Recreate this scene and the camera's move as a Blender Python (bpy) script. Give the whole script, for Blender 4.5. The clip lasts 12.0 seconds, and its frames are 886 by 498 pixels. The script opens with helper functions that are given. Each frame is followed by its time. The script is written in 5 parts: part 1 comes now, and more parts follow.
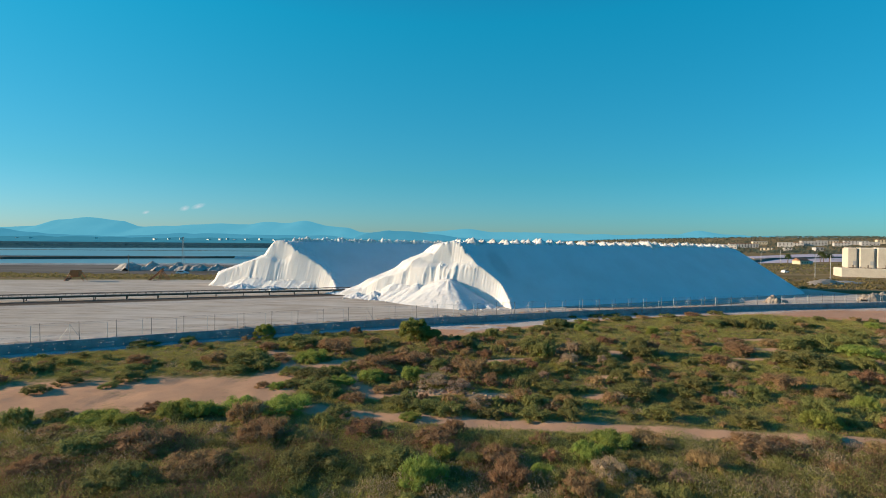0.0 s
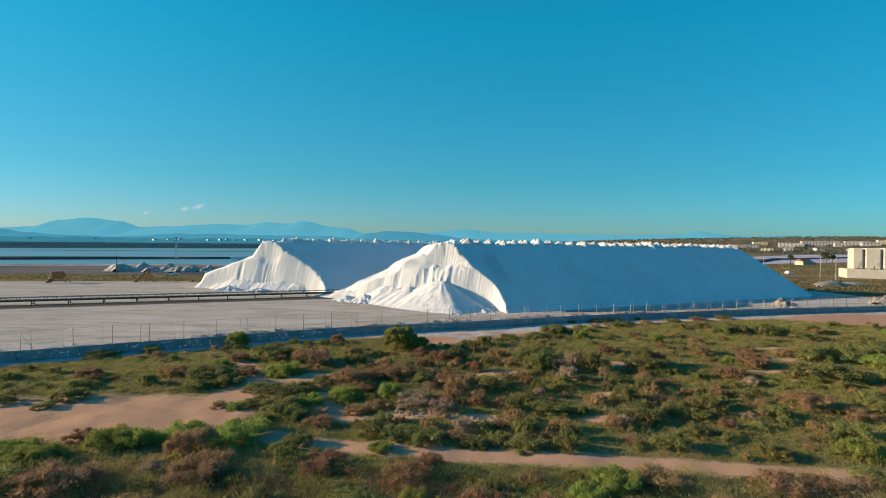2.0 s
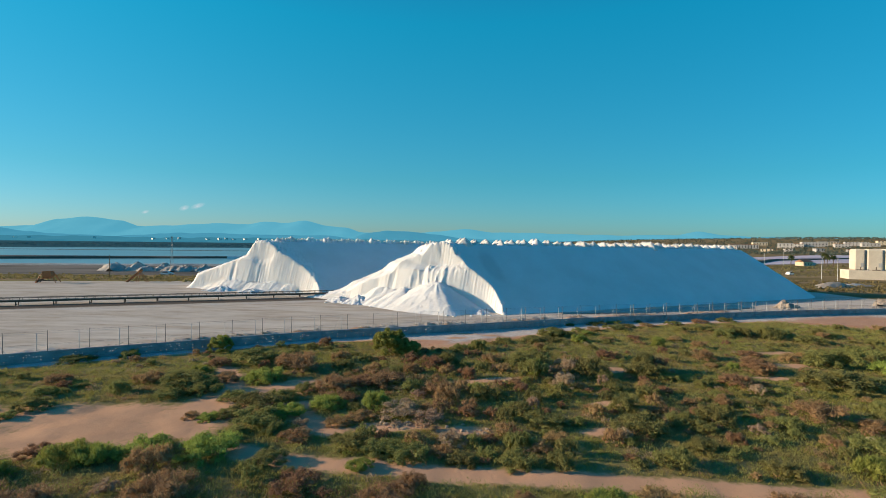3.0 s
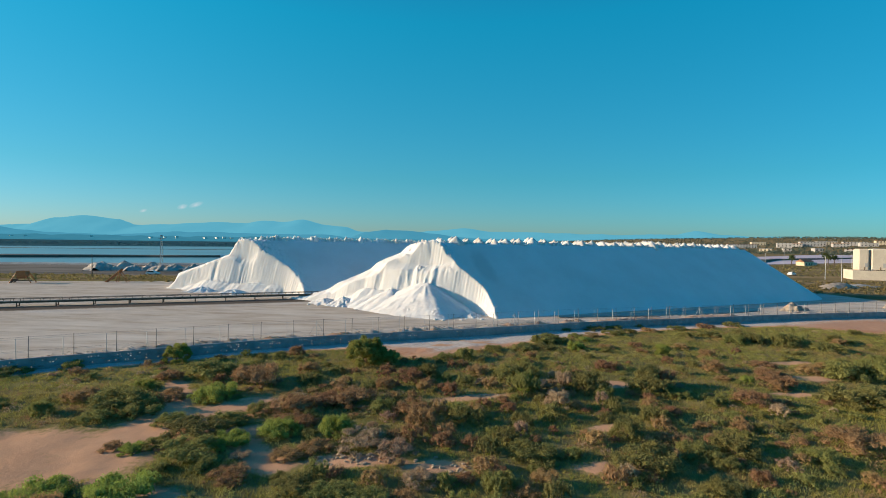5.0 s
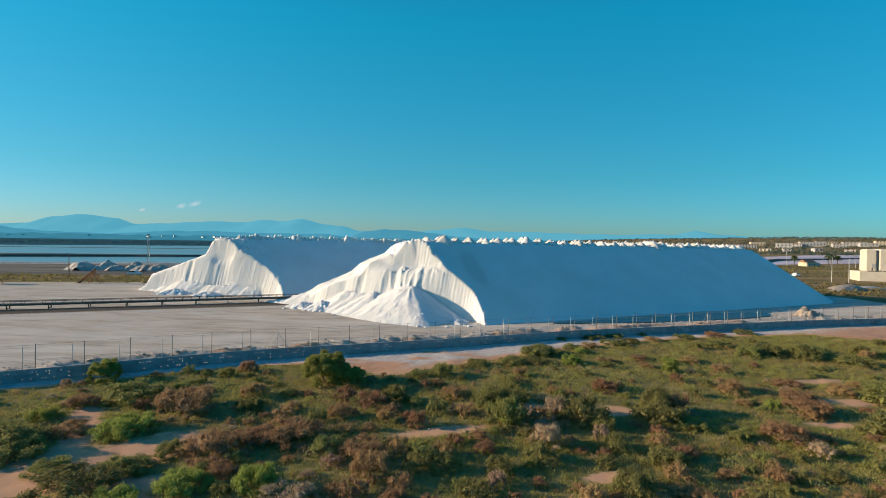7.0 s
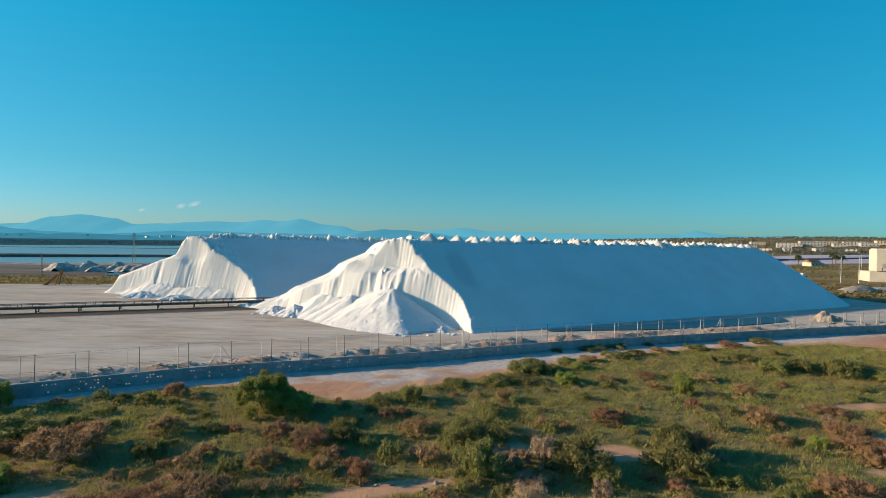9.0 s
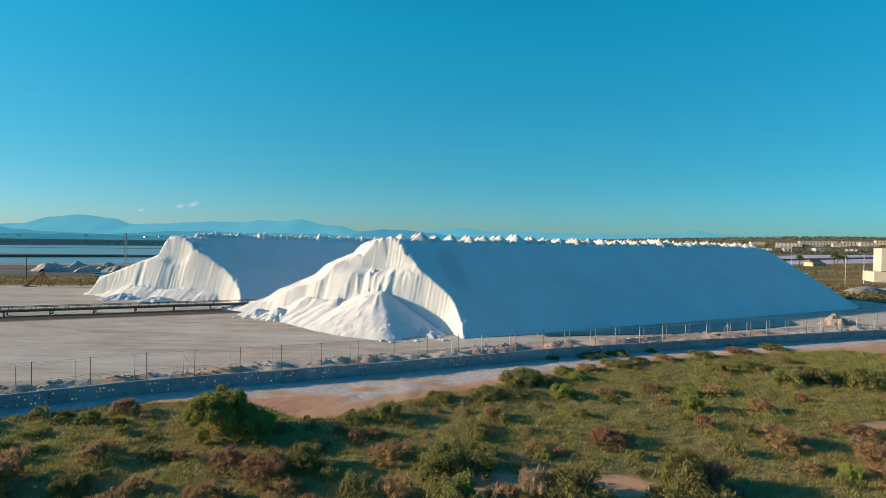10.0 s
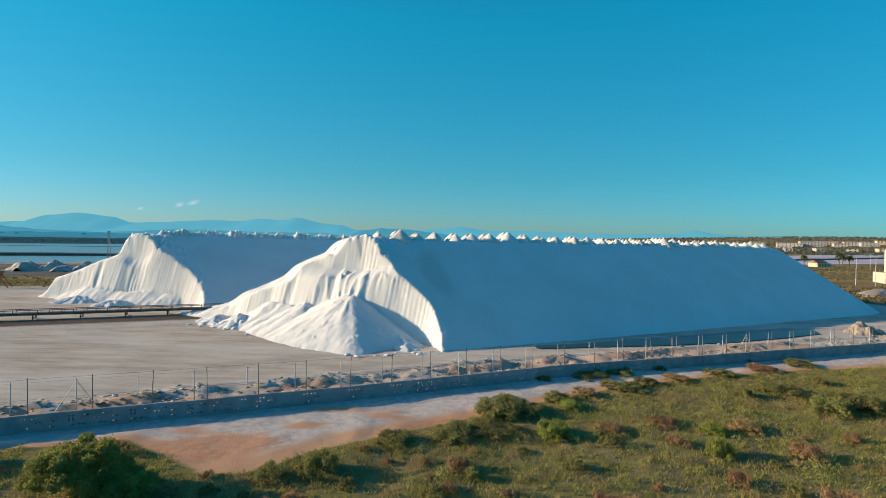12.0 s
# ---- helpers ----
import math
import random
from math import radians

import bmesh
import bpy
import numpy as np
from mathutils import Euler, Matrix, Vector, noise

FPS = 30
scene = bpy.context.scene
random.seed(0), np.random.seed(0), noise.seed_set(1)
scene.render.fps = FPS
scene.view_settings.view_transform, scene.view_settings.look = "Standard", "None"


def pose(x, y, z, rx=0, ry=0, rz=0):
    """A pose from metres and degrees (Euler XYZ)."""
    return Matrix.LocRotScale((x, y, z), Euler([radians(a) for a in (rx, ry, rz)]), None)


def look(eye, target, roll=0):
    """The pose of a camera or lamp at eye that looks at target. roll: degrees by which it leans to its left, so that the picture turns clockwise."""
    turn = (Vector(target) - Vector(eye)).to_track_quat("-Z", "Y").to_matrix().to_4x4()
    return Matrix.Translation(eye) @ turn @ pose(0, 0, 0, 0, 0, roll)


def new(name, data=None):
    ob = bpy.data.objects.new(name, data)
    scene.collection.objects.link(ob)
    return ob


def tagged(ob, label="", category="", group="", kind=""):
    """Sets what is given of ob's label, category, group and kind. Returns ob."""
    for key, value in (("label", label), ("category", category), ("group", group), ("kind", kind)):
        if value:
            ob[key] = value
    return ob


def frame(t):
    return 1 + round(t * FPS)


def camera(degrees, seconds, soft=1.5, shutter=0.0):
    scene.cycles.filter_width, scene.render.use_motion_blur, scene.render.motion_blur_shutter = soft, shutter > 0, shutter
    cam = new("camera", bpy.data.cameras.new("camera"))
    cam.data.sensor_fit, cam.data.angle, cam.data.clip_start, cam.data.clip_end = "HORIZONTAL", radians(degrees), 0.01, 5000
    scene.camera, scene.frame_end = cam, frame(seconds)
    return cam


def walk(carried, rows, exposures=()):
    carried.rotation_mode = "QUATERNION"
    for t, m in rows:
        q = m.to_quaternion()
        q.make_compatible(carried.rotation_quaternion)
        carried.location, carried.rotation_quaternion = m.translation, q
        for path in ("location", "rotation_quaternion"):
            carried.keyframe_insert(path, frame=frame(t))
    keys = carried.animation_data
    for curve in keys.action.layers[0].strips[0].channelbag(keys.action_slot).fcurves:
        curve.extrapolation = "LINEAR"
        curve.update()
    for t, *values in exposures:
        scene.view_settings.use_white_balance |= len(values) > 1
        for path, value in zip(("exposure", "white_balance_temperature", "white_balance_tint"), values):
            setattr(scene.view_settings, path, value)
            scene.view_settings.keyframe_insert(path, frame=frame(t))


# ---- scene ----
cam = camera(86.8, 12.0, soft=0.9)
METRES, EYE, TILT, LEAN, TURN = 36.54, 11.0, -0.3, 0.4, 0.0
ROWS = [
    (0.0, 0.0, 0.0, 0.0, 0.01, -0.49, -0.87),
    (0.5, 0.0079, 0.0294, 0.0002, 0.01, -0.47, -0.84),
    (1.0, 0.0155, 0.0585, 0.0007, -0.01, -0.45, -0.81),
    (1.5, 0.0245, 0.0869, 0.0008, 0.0, -0.45, -0.8),
    (2.0, 0.0352, 0.1149, 0.002, 0.01, -0.44, -0.87),
    (2.5, 0.0458, 0.142, 0.0022, -0.01, -0.44, -0.92),
    (3.0, 0.055, 0.1699, 0.0033, -0.04, -0.46, -1.0),
    (5.0, 0.0969, 0.2992, 0.0028, -0.22, -0.55, -1.08),
    (5.5, 0.1096, 0.3379, 0.003, -0.25, -0.58, -1.1),
    (6.0, 0.1235, 0.3798, 0.0035, -0.27, -0.61, -1.11),
    (6.5, 0.1389, 0.4233, 0.004, -0.29, -0.62, -1.14),
    (7.0, 0.1545, 0.4678, 0.0037, -0.32, -0.6, -1.17),
    (9.0, 0.2165, 0.6557, 0.0, -0.37, -0.6, -1.13),
    (9.5, 0.2322, 0.7033, -0.0009, -0.41, -0.6, -1.09),
    (10.0, 0.2484, 0.7517, -0.0011, -0.44, -0.59, -1.11),
    (10.5, 0.2644, 0.801, -0.0002, -0.47, -0.65, -1.16),
    (11.0, 0.2809, 0.8501, 0.0001, -0.49, -0.66, -1.19),
    (11.5, 0.2976, 0.8992, -0.0001, -0.48, -0.68, -1.23),
    (12.0, 0.3148, 0.9488, -0.0008, -0.49, -0.69, -1.25),
]
walk(cam, [(t, pose(0, 0, EYE, TILT, LEAN, TURN) @ pose(METRES * x, METRES * y, METRES * z, 90 + pitch, roll, yaw)) for t, x, y, z, yaw, pitch, roll in ROWS],
     exposures=[(0.0, 0.86), (12.0, 0.86)])

# ---- light ----
SUN_DIR = Vector((-0.998, 0.055, 0.0)).normalized()
SUN_ELEV = radians(15.2)
to_sun = Vector((SUN_DIR.x * math.cos(SUN_ELEV), SUN_DIR.y * math.cos(SUN_ELEV), math.sin(SUN_ELEV)))
world = bpy.data.worlds.new("world")
scene.world = world
world.use_nodes = True
wt = world.node_tree
bg = wt.nodes["Background"]
sky = wt.nodes.new("ShaderNodeTexSky")
sky.sky_type = "NISHITA"
sky.sun_disc = False
sky.sun_elevation = SUN_ELEV
sky.sun_rotation = math.atan2(SUN_DIR.x, SUN_DIR.y)
sky.altitude = 0
sky.air_density, sky.dust_density, sky.ozone_density = 1.0, 0.3, 3.0
tint = wt.nodes.new("ShaderNodeMix")
tint.data_type, tint.blend_type = "RGBA", "MULTIPLY"
tint.inputs[0].default_value = 1.0
grade = wt.nodes.new("ShaderNodeValToRGB")
grade.color_ramp.elements[0].position, grade.color_ramp.elements[0].color = 0.0, (0.33, 0.56, 0.79, 1)
grade.color_ramp.elements[1].position, grade.color_ramp.elements[1].color = 0.42, (0.055, 1.15, 1.12, 1)
zenith = grade.color_ramp.elements.new(1.0)
zenith.color = (0.20, 0.60, 1.05, 1)
low = grade.color_ramp.elements.new(0.13)
low.color = (0.20, 0.72, 0.765, 1)
split = wt.nodes.new("ShaderNodeSeparateXYZ")
wt.links.new(wt.nodes.new("ShaderNodeTexCoord").outputs["Generated"], split.inputs[0])
wt.links.new(split.outputs[2], grade.inputs[0])
even = wt.nodes.new("ShaderNodeVectorMath")
even.operation = "MULTIPLY"
even.inputs[1].default_value = (0.72, 1.0, 1.0)
unit = wt.nodes.new("ShaderNodeVectorMath")
unit.operation = "NORMALIZE"
wt.links.new(split.inputs[0].links[0].from_socket, even.inputs[0])
wt.links.new(even.outputs[0], unit.inputs[0])
wt.links.new(unit.outputs[0], sky.inputs[0])
wt.links.new(grade.outputs[0], tint.inputs[7])
wt.links.new(sky.outputs[0], tint.inputs[6])
side = wt.nodes.new("ShaderNodeMapRange")
side.inputs[1].default_value, side.inputs[2].default_value = -1.1, 1.1
across = wt.nodes.new("ShaderNodeVectorMath")
across.operation = "DOT_PRODUCT"
across.inputs[1].default_value = (1.0, -0.6, 0.0)
wt.links.new(split.inputs[0].links[0].from_socket, across.inputs[0])
wt.links.new(across.outputs["Value"], side.inputs[0])
warmth = wt.nodes.new("ShaderNodeValToRGB")
warmth.color_ramp.elements[0].color, warmth.color_ramp.elements[1].color = (1.3, 1.0, 0.98, 1), (0.45, 0.98, 1.05, 1)
wt.links.new(side.outputs[0], warmth.inputs[0])
hazed = wt.nodes.new("ShaderNodeMix")
hazed.data_type, hazed.blend_type = "RGBA", "MULTIPLY"
hazed.inputs[0].default_value = 1.0
wt.links.new(tint.outputs[2], hazed.inputs[6])
wt.links.new(warmth.outputs[0], hazed.inputs[7])
# bright warm haze round the unseen low sun, added to fill west-facing slopes
facing = wt.nodes.new("ShaderNodeVectorMath")
facing.operation = "DOT_PRODUCT"
facing.inputs[1].default_value = to_sun
wt.links.new(split.inputs[0].links[0].from_socket, facing.inputs[0])
near_sun = wt.nodes.new("ShaderNodeMapRange")
near_sun.interpolation_type = "SMOOTHSTEP"
near_sun.inputs[1].default_value, near_sun.inputs[2].default_value = 0.90, 1.0
wt.links.new(facing.outputs["Value"], near_sun.inputs[0])
aureole = wt.nodes.new("ShaderNodeMix")
aureole.data_type, aureole.blend_type = "RGBA", "ADD"
aureole.inputs[7].default_value = (11.0, 8.0, 5.0, 1)
wt.links.new(near_sun.outputs[0], aureole.inputs[0])
wt.links.new(hazed.outputs[2], aureole.inputs[6])
wisp_col = aureole.outputs[2]
for (wx, wy, wz), size in (((-0.462, 0.884, 0.0650), (0.014, 0.014, 0.0050)), ((-0.482, 0.874, 0.0600), (0.010, 0.010, 0.0050)), ((-0.535, 0.843, 0.0500), (0.007, 0.007, 0.0030))):
    place = wt.nodes.new("ShaderNodeMapping")
    place.vector_type = "TEXTURE"
    place.inputs["Location"].default_value = (wx, wy, wz)
    place.inputs["Rotation"].default_value = (0, radians(-24), 0)
    place.inputs["Scale"].default_value = size
    blob = wt.nodes.new("ShaderNodeTexGradient")
    blob.gradient_type = "SPHERICAL"
    puff = wt.nodes.new("ShaderNodeTexNoise")
    puff.inputs["Scale"].default_value, puff.inputs["Detail"].default_value = 2.2, 5.0
    dens = wt.nodes.new("ShaderNodeMath")
    dens.operation, dens.use_clamp = "MULTIPLY", True
    cloud = wt.nodes.new("ShaderNodeMix")
    cloud.data_type, cloud.blend_type = "RGBA", "MIX"
    cloud.inputs[7].default_value = (4.4, 4.4, 4.7, 1)
    wt.links.new(split.inputs[0].links[0].from_socket, place.inputs[0])
    wt.links.new(place.outputs[0], blob.inputs[0])
    wt.links.new(place.outputs[0], puff.inputs["Vector"])
    wt.links.new(blob.outputs["Fac"], dens.inputs[0])
    wt.links.new(puff.outputs["Fac"], dens.inputs[1])
    wt.links.new(dens.outputs[0], cloud.inputs[0])
    wt.links.new(wisp_col, cloud.inputs[6])
    wisp_col = cloud.outputs[2]
wt.links.new(wisp_col, bg.inputs[0])
bg.inputs[1].default_value = 0.094
sun = new("sun", bpy.data.lights.new("sun", "SUN"))
sun.data.energy, sun.data.angle, sun.data.color = 3.8, radians(0.6), (1.0, 0.78, 0.53)
sun.matrix_world = look(to_sun * 50, (0, 0, 0))


# ---- materials ----
class Mat:
    """A node material with a few shortcuts."""

    def __init__(self, name, rough=0.8, metal=0.0, spec=0.3):
        self.m = bpy.data.materials.new(name)
        self.m.use_nodes = True
        self.t = self.m.node_tree
        self.b = self.t.nodes["Principled BSDF"]
        self.b.inputs["Roughness"].default_value = rough
        self.b.inputs["Metallic"].default_value = metal
        self.b.inputs["Specular IOR Level"].default_value = spec
        self.co = None

    def node(self, kind, **ins):
        n = self.t.nodes.new(kind)
        for k, v in ins.items():
            self.put(n.inputs[k.replace("_", " ")], v)
        return n

    def put(self, sock, v):
        if isinstance(v, bpy.types.NodeSocket):
            self.t.links.new(v, sock)
        else:
            sock.default_value = v

    def coord(self, scale=(1, 1, 1), local=False):
        if local:
            src = self.t.nodes.new("ShaderNodeTexCoord").outputs["Object"]
        else:
            src = self.t.nodes.new("ShaderNodeNewGeometry").outputs["Position"]
        n = self.node("ShaderNodeMapping", Vector=src)
        n.inputs["Scale"].default_value = scale
        return n.outputs[0]

    def noise(self, scale, detail=4.0, rough=0.6, stretch=(1, 1, 1), local=False):
        n = self.node("ShaderNodeTexNoise", Vector=self.coord(stretch, local), Scale=scale, Detail=detail, Roughness=rough)
        return n.outputs["Fac"]

    def ramp(self, fac, *stops):
        n = self.node("ShaderNodeValToRGB", Fac=fac)
        e = n.color_ramp.elements
        while len(e) < len(stops):
            e.new(0.5)
        for el, (p, c) in zip(e, stops):
            el.position, el.color = p, (c if len(c) == 4 else (*c, 1))
        return n.outputs[0]

    def step(self, fac, lo, hi):
        n = self.node("ShaderNodeMapRange", Value=fac)
        n.inputs[1].default_value, n.inputs[2].default_value = lo, hi
        n.clamp = True
        return n.outputs[0]

    def mix(self, fac, a, b, how="MIX"):
        n = self.t.nodes.new("ShaderNodeMix")
        n.data_type, n.blend_type = "RGBA", how
        for sock, v in ((n.inputs[0], fac), (n.inputs[6], a), (n.inputs[7], b)):
            self.put(sock, (*v, 1) if isinstance(v, tuple) and len(v) == 3 else v)
        return n.outputs[2]

    def maths(self, op, a, b=0.0):
        n = self.t.nodes.new("ShaderNodeMath")
        n.operation = op
        self.put(n.inputs[0], a), self.put(n.inputs[1], b)
        return n.outputs[0]

    def color(self, v):
        self.put(self.b.inputs["Base Color"], (*v, 1) if isinstance(v, tuple) and len(v) == 3 else v)
        return self

    def glow_through(self, col, share=0.4):
        """Thin leaves let some of the light through."""
        tr = self.node("ShaderNodeBsdfTranslucent", Color=col)
        mx = self.t.nodes.new("ShaderNodeMixShader")
        mx.inputs[0].default_value = share
        self.t.links.new(self.b.outputs[0], mx.inputs[1])
        self.t.links.new(tr.outputs[0], mx.inputs[2])
        self.t.links.new(mx.outputs[0], self.t.nodes["Material Output"].inputs["Surface"])

    def bump(self, fac, strength=0.4, dist=0.05):
        n = self.node("ShaderNodeBump", Height=fac, Strength=strength, Distance=dist)
        self.t.links.new(n.outputs[0], self.b.inputs["Normal"])
        return self


def plain(name, a, b, scale=2.0, rough=0.7, metal=0.0, bump=0.2, dist=0.02, local=False, stretch=(1, 1, 1), spec=0.3):
    """A two-tone worn surface with fine relief."""
    m = Mat(name, rough, metal, spec)
    big, fine = m.noise(scale, 5.0, 0.65, stretch, local), m.noise(scale * 9, 3.0, 0.6, stretch, local)
    c = m.mix(m.step(big, 0.35, 0.65), a, b)
    c = m.mix(m.maths("MULTIPLY", m.step(fine, 0.45, 0.75), 0.35), c, tuple(v * 0.6 for v in a))
    m.color(c).bump(fine, bump, dist)
    return m.m


def leaves(name, mid, rough=0.75):
    m = Mat(name, rough, 0, 0.15)
    isl = m.t.nodes.new("ShaderNodeNewGeometry").outputs["Random Per Island"]
    obr = m.t.nodes.new("ShaderNodeObjectInfo").outputs["Random"]
    c = m.ramp(isl, (0.0, tuple(0.85 * v for v in mid)), (0.55, mid), (1.0, tuple(1.15 * v for v in mid)))
    n = m.noise(0.35, 3.0)
    c = m.mix(m.maths("MULTIPLY", m.step(n, 0.4, 0.7), 0.45), c, tuple(0.8 * v for v in mid))
    hue = m.node("ShaderNodeHueSaturation", Color=c)
    m.put(hue.inputs["Hue"], m.maths("ADD", m.maths("MULTIPLY", obr, 0.035), 0.484))
    m.put(hue.inputs["Value"], m.maths("ADD", m.maths("MULTIPLY", obr, 0.4), 1.07))
    m.color(hue.outputs[0])
    m.glow_through(hue.outputs[0])
    return m.m


def salt_material(name, a, b, dark_patch=None):
    m = Mat(name, 0.85, 0, 0.2)
    big, mid, fine = m.noise(0.16, 4.0), m.noise(1.9, 6.0, 0.75), m.noise(9.0, 4.0, 0.7)
    c = m.mix(m.step(big, 0.35, 0.7), a, b)
    c = m.mix(m.maths("MULTIPLY", m.step(mid, 0.55, 0.8), 0.4), c, tuple(v * k for v, k in zip(b, (0.86, 0.83, 0.78))))
    # one darker ellipse with ragged edges at a given place
    if dark_patch:
        cx, cy, cz, rx, rz = dark_patch
        spot = m.node("ShaderNodeMapping", Vector=m.coord())
        spot.vector_type = "TEXTURE"
        spot.inputs["Location"].default_value, spot.inputs["Rotation"].default_value = (cx, cy, cz), (radians(36), 0, radians(24.5))
        spot.inputs["Scale"].default_value = (rx, rz, 6.0)
        away = m.node("ShaderNodeTexGradient", Vector=spot.outputs[0])
        away.gradient_type = "SPHERICAL"
        patch_fac = m.step(m.maths("ADD", away.outputs["Fac"], m.maths("MULTIPLY", m.maths("SUBTRACT", m.noise(0.5, 4.0), 0.5), 0.5)), 0.12, 0.5)
        c = m.mix(m.maths("MULTIPLY", patch_fac, 0.5), c, tuple(v * 0.75 for v in b))
    m.color(c)
    m.b.inputs["Subsurface Weight"].default_value = 0.6
    m.b.inputs["Subsurface Radius"].default_value = (1.0, 0.92, 0.85)
    m.b.inputs["Subsurface Scale"].default_value = 0.4
    m.bump(m.maths("ADD", m.maths("MULTIPLY", mid, 0.8), m.maths("MULTIPLY", fine, 0.35)), 0.3, 0.05)
    return m.m


M_SALT = salt_material("salt", (0.725, 0.71, 0.685), (0.665, 0.645, 0.615), (10.9, 92.8, 6.9, 2.3, 6.0))
M_SALT_OLD = salt_material("weathered_salt", (0.46, 0.42, 0.37), (0.32, 0.285, 0.25))
M_CONE = salt_material("crest_salt", (0.76, 0.73, 0.68), (0.60, 0.55, 0.48))
M_DEBRIS = plain("rubble", (0.30, 0.245, 0.19), (0.47, 0.395, 0.32), 1.5, 0.9, 0, 0.8, 0.12)
M_CONCRETE = plain("concrete", (0.33, 0.335, 0.345), (0.225, 0.23, 0.24), 0.8, 0.85, 0, 0.3, 0.02)
M_GALV = plain("galvanised_steel", (0.50, 0.50, 0.49), (0.38, 0.38, 0.37), 3.0, 0.6, 0.3)
M_DARKSTEEL = plain("dark_steel", (0.14, 0.14, 0.135), (0.20, 0.19, 0.18), 3.0, 0.6, 0.4)
M_BELT = plain("rubber_belt", (0.05, 0.05, 0.05), (0.16, 0.15, 0.14), 1.0, 0.8)
M_CONV = plain("rusty_steel", (0.11, 0.08, 0.058), (0.19, 0.145, 0.105), 1.2, 0.7, 0.2)
M_ORANGE = plain("orange_paint", (0.42, 0.16, 0.05), (0.30, 0.11, 0.05), 1.5, 0.6)
M_TYRE = plain("tyre", (0.03, 0.03, 0.03), (0.05, 0.05, 0.05), 5.0, 0.9)
M_CREAM = plain("cream_render", (0.66, 0.58, 0.47), (0.58, 0.50, 0.40), 0.25, 0.8, 0, 0.15)
M_SILOWALL = plain("pale_render", (0.72, 0.70, 0.67), (0.62, 0.60, 0.56), 0.05, 0.8)
M_WHITEWALL = plain("white_render", (0.52, 0.50, 0.48), (0.42, 0.39, 0.37), 0.05, 0.8)
M_YELLOWWALL = plain("ochre_render", (0.66, 0.56, 0.40), (0.58, 0.48, 0.34), 0.3, 0.8)
M_ROOF = plain("clay_roof", (0.34, 0.17, 0.10), (0.26, 0.13, 0.08), 0.6, 0.8)
M_GREYROOF = plain("grey_roof", (0.45, 0.44, 0.43), (0.35, 0.34, 0.34), 0.1, 0.7)
M_DARKGLASS = plain("dark_glass", (0.03, 0.035, 0.04), (0.04, 0.045, 0.05), 1.0, 0.15, 0, 0.0, spec=0.5)
M_TRUNK = plain("bark", (0.12, 0.085, 0.06), (0.20, 0.15, 0.11), 8.0, 0.9, 0, 0.5, 0.02, True)
M_CARWHITE = plain("white_paint", (0.7, 0.71, 0.72), (0.66, 0.67, 0.68), 1.0, 0.35, 0, 0.0, spec=0.5)
M_STONE = plain("pale_stone", (0.46, 0.36, 0.25), (0.32, 0.24, 0.16), 2.0, 0.9, 0, 0.5, 0.04)

M_LEAF_GREEN = leaves("leaf_green", (0.235, 0.262, 0.062))
M_LEAF_OLIVE = leaves("leaf_olive", (0.195, 0.188, 0.064))
M_HERB = leaves("leaf_herb", (0.285, 0.262, 0.086))
M_LEAF_BROWN = leaves("leaf_brown", (0.285, 0.175, 0.092))
M_LEAF_DARK = leaves("leaf_dark_olive", (0.205, 0.178, 0.062))
M_LEAF_RUST = leaves("leaf_dark_brown", (0.235, 0.155, 0.085))
M_LEAF_DRY = leaves("leaf_dry", (0.34, 0.245, 0.165))
M_LEAF_TREE = leaves("leaf_tree", (0.225, 0.235, 0.06))
M_SCRUB = leaves("scrub_leaf", (0.19, 0.155, 0.065))
M_PALM = leaves("palm_leaf", (0.07, 0.09, 0.03))
# leaf colour of the far woods is blued, with distance haze painted in
M_FARWOOD = leaves("hazed_wood_leaf", (0.028, 0.095, 0.13))
M_HILLWOOD = leaves("hill_wood_leaf", (0.085, 0.098, 0.075))


def grass_material():
    m = Mat("grass_blades", 0.8, 0, 0.15)
    isl = m.t.nodes.new("ShaderNodeNewGeometry").outputs["Random Per Island"]
    green = m.ramp(isl, (0.0, (0.245, 0.228, 0.056)), (0.5, (0.300, 0.278, 0.070)), (1.0, (0.355, 0.322, 0.094)))
    dry = m.ramp(isl, (0.0, (0.25, 0.18, 0.075)), (0.5, (0.33, 0.245, 0.105)), (1.0, (0.41, 0.32, 0.15)))
    patch = m.noise(0.09, 5.0, 0.65)
    c = m.mix(m.step(patch, 0.47, 0.68), green, dry)
    m.color(c)
    m.glow_through(c)
    return m.m


M_GRASS = grass_material()


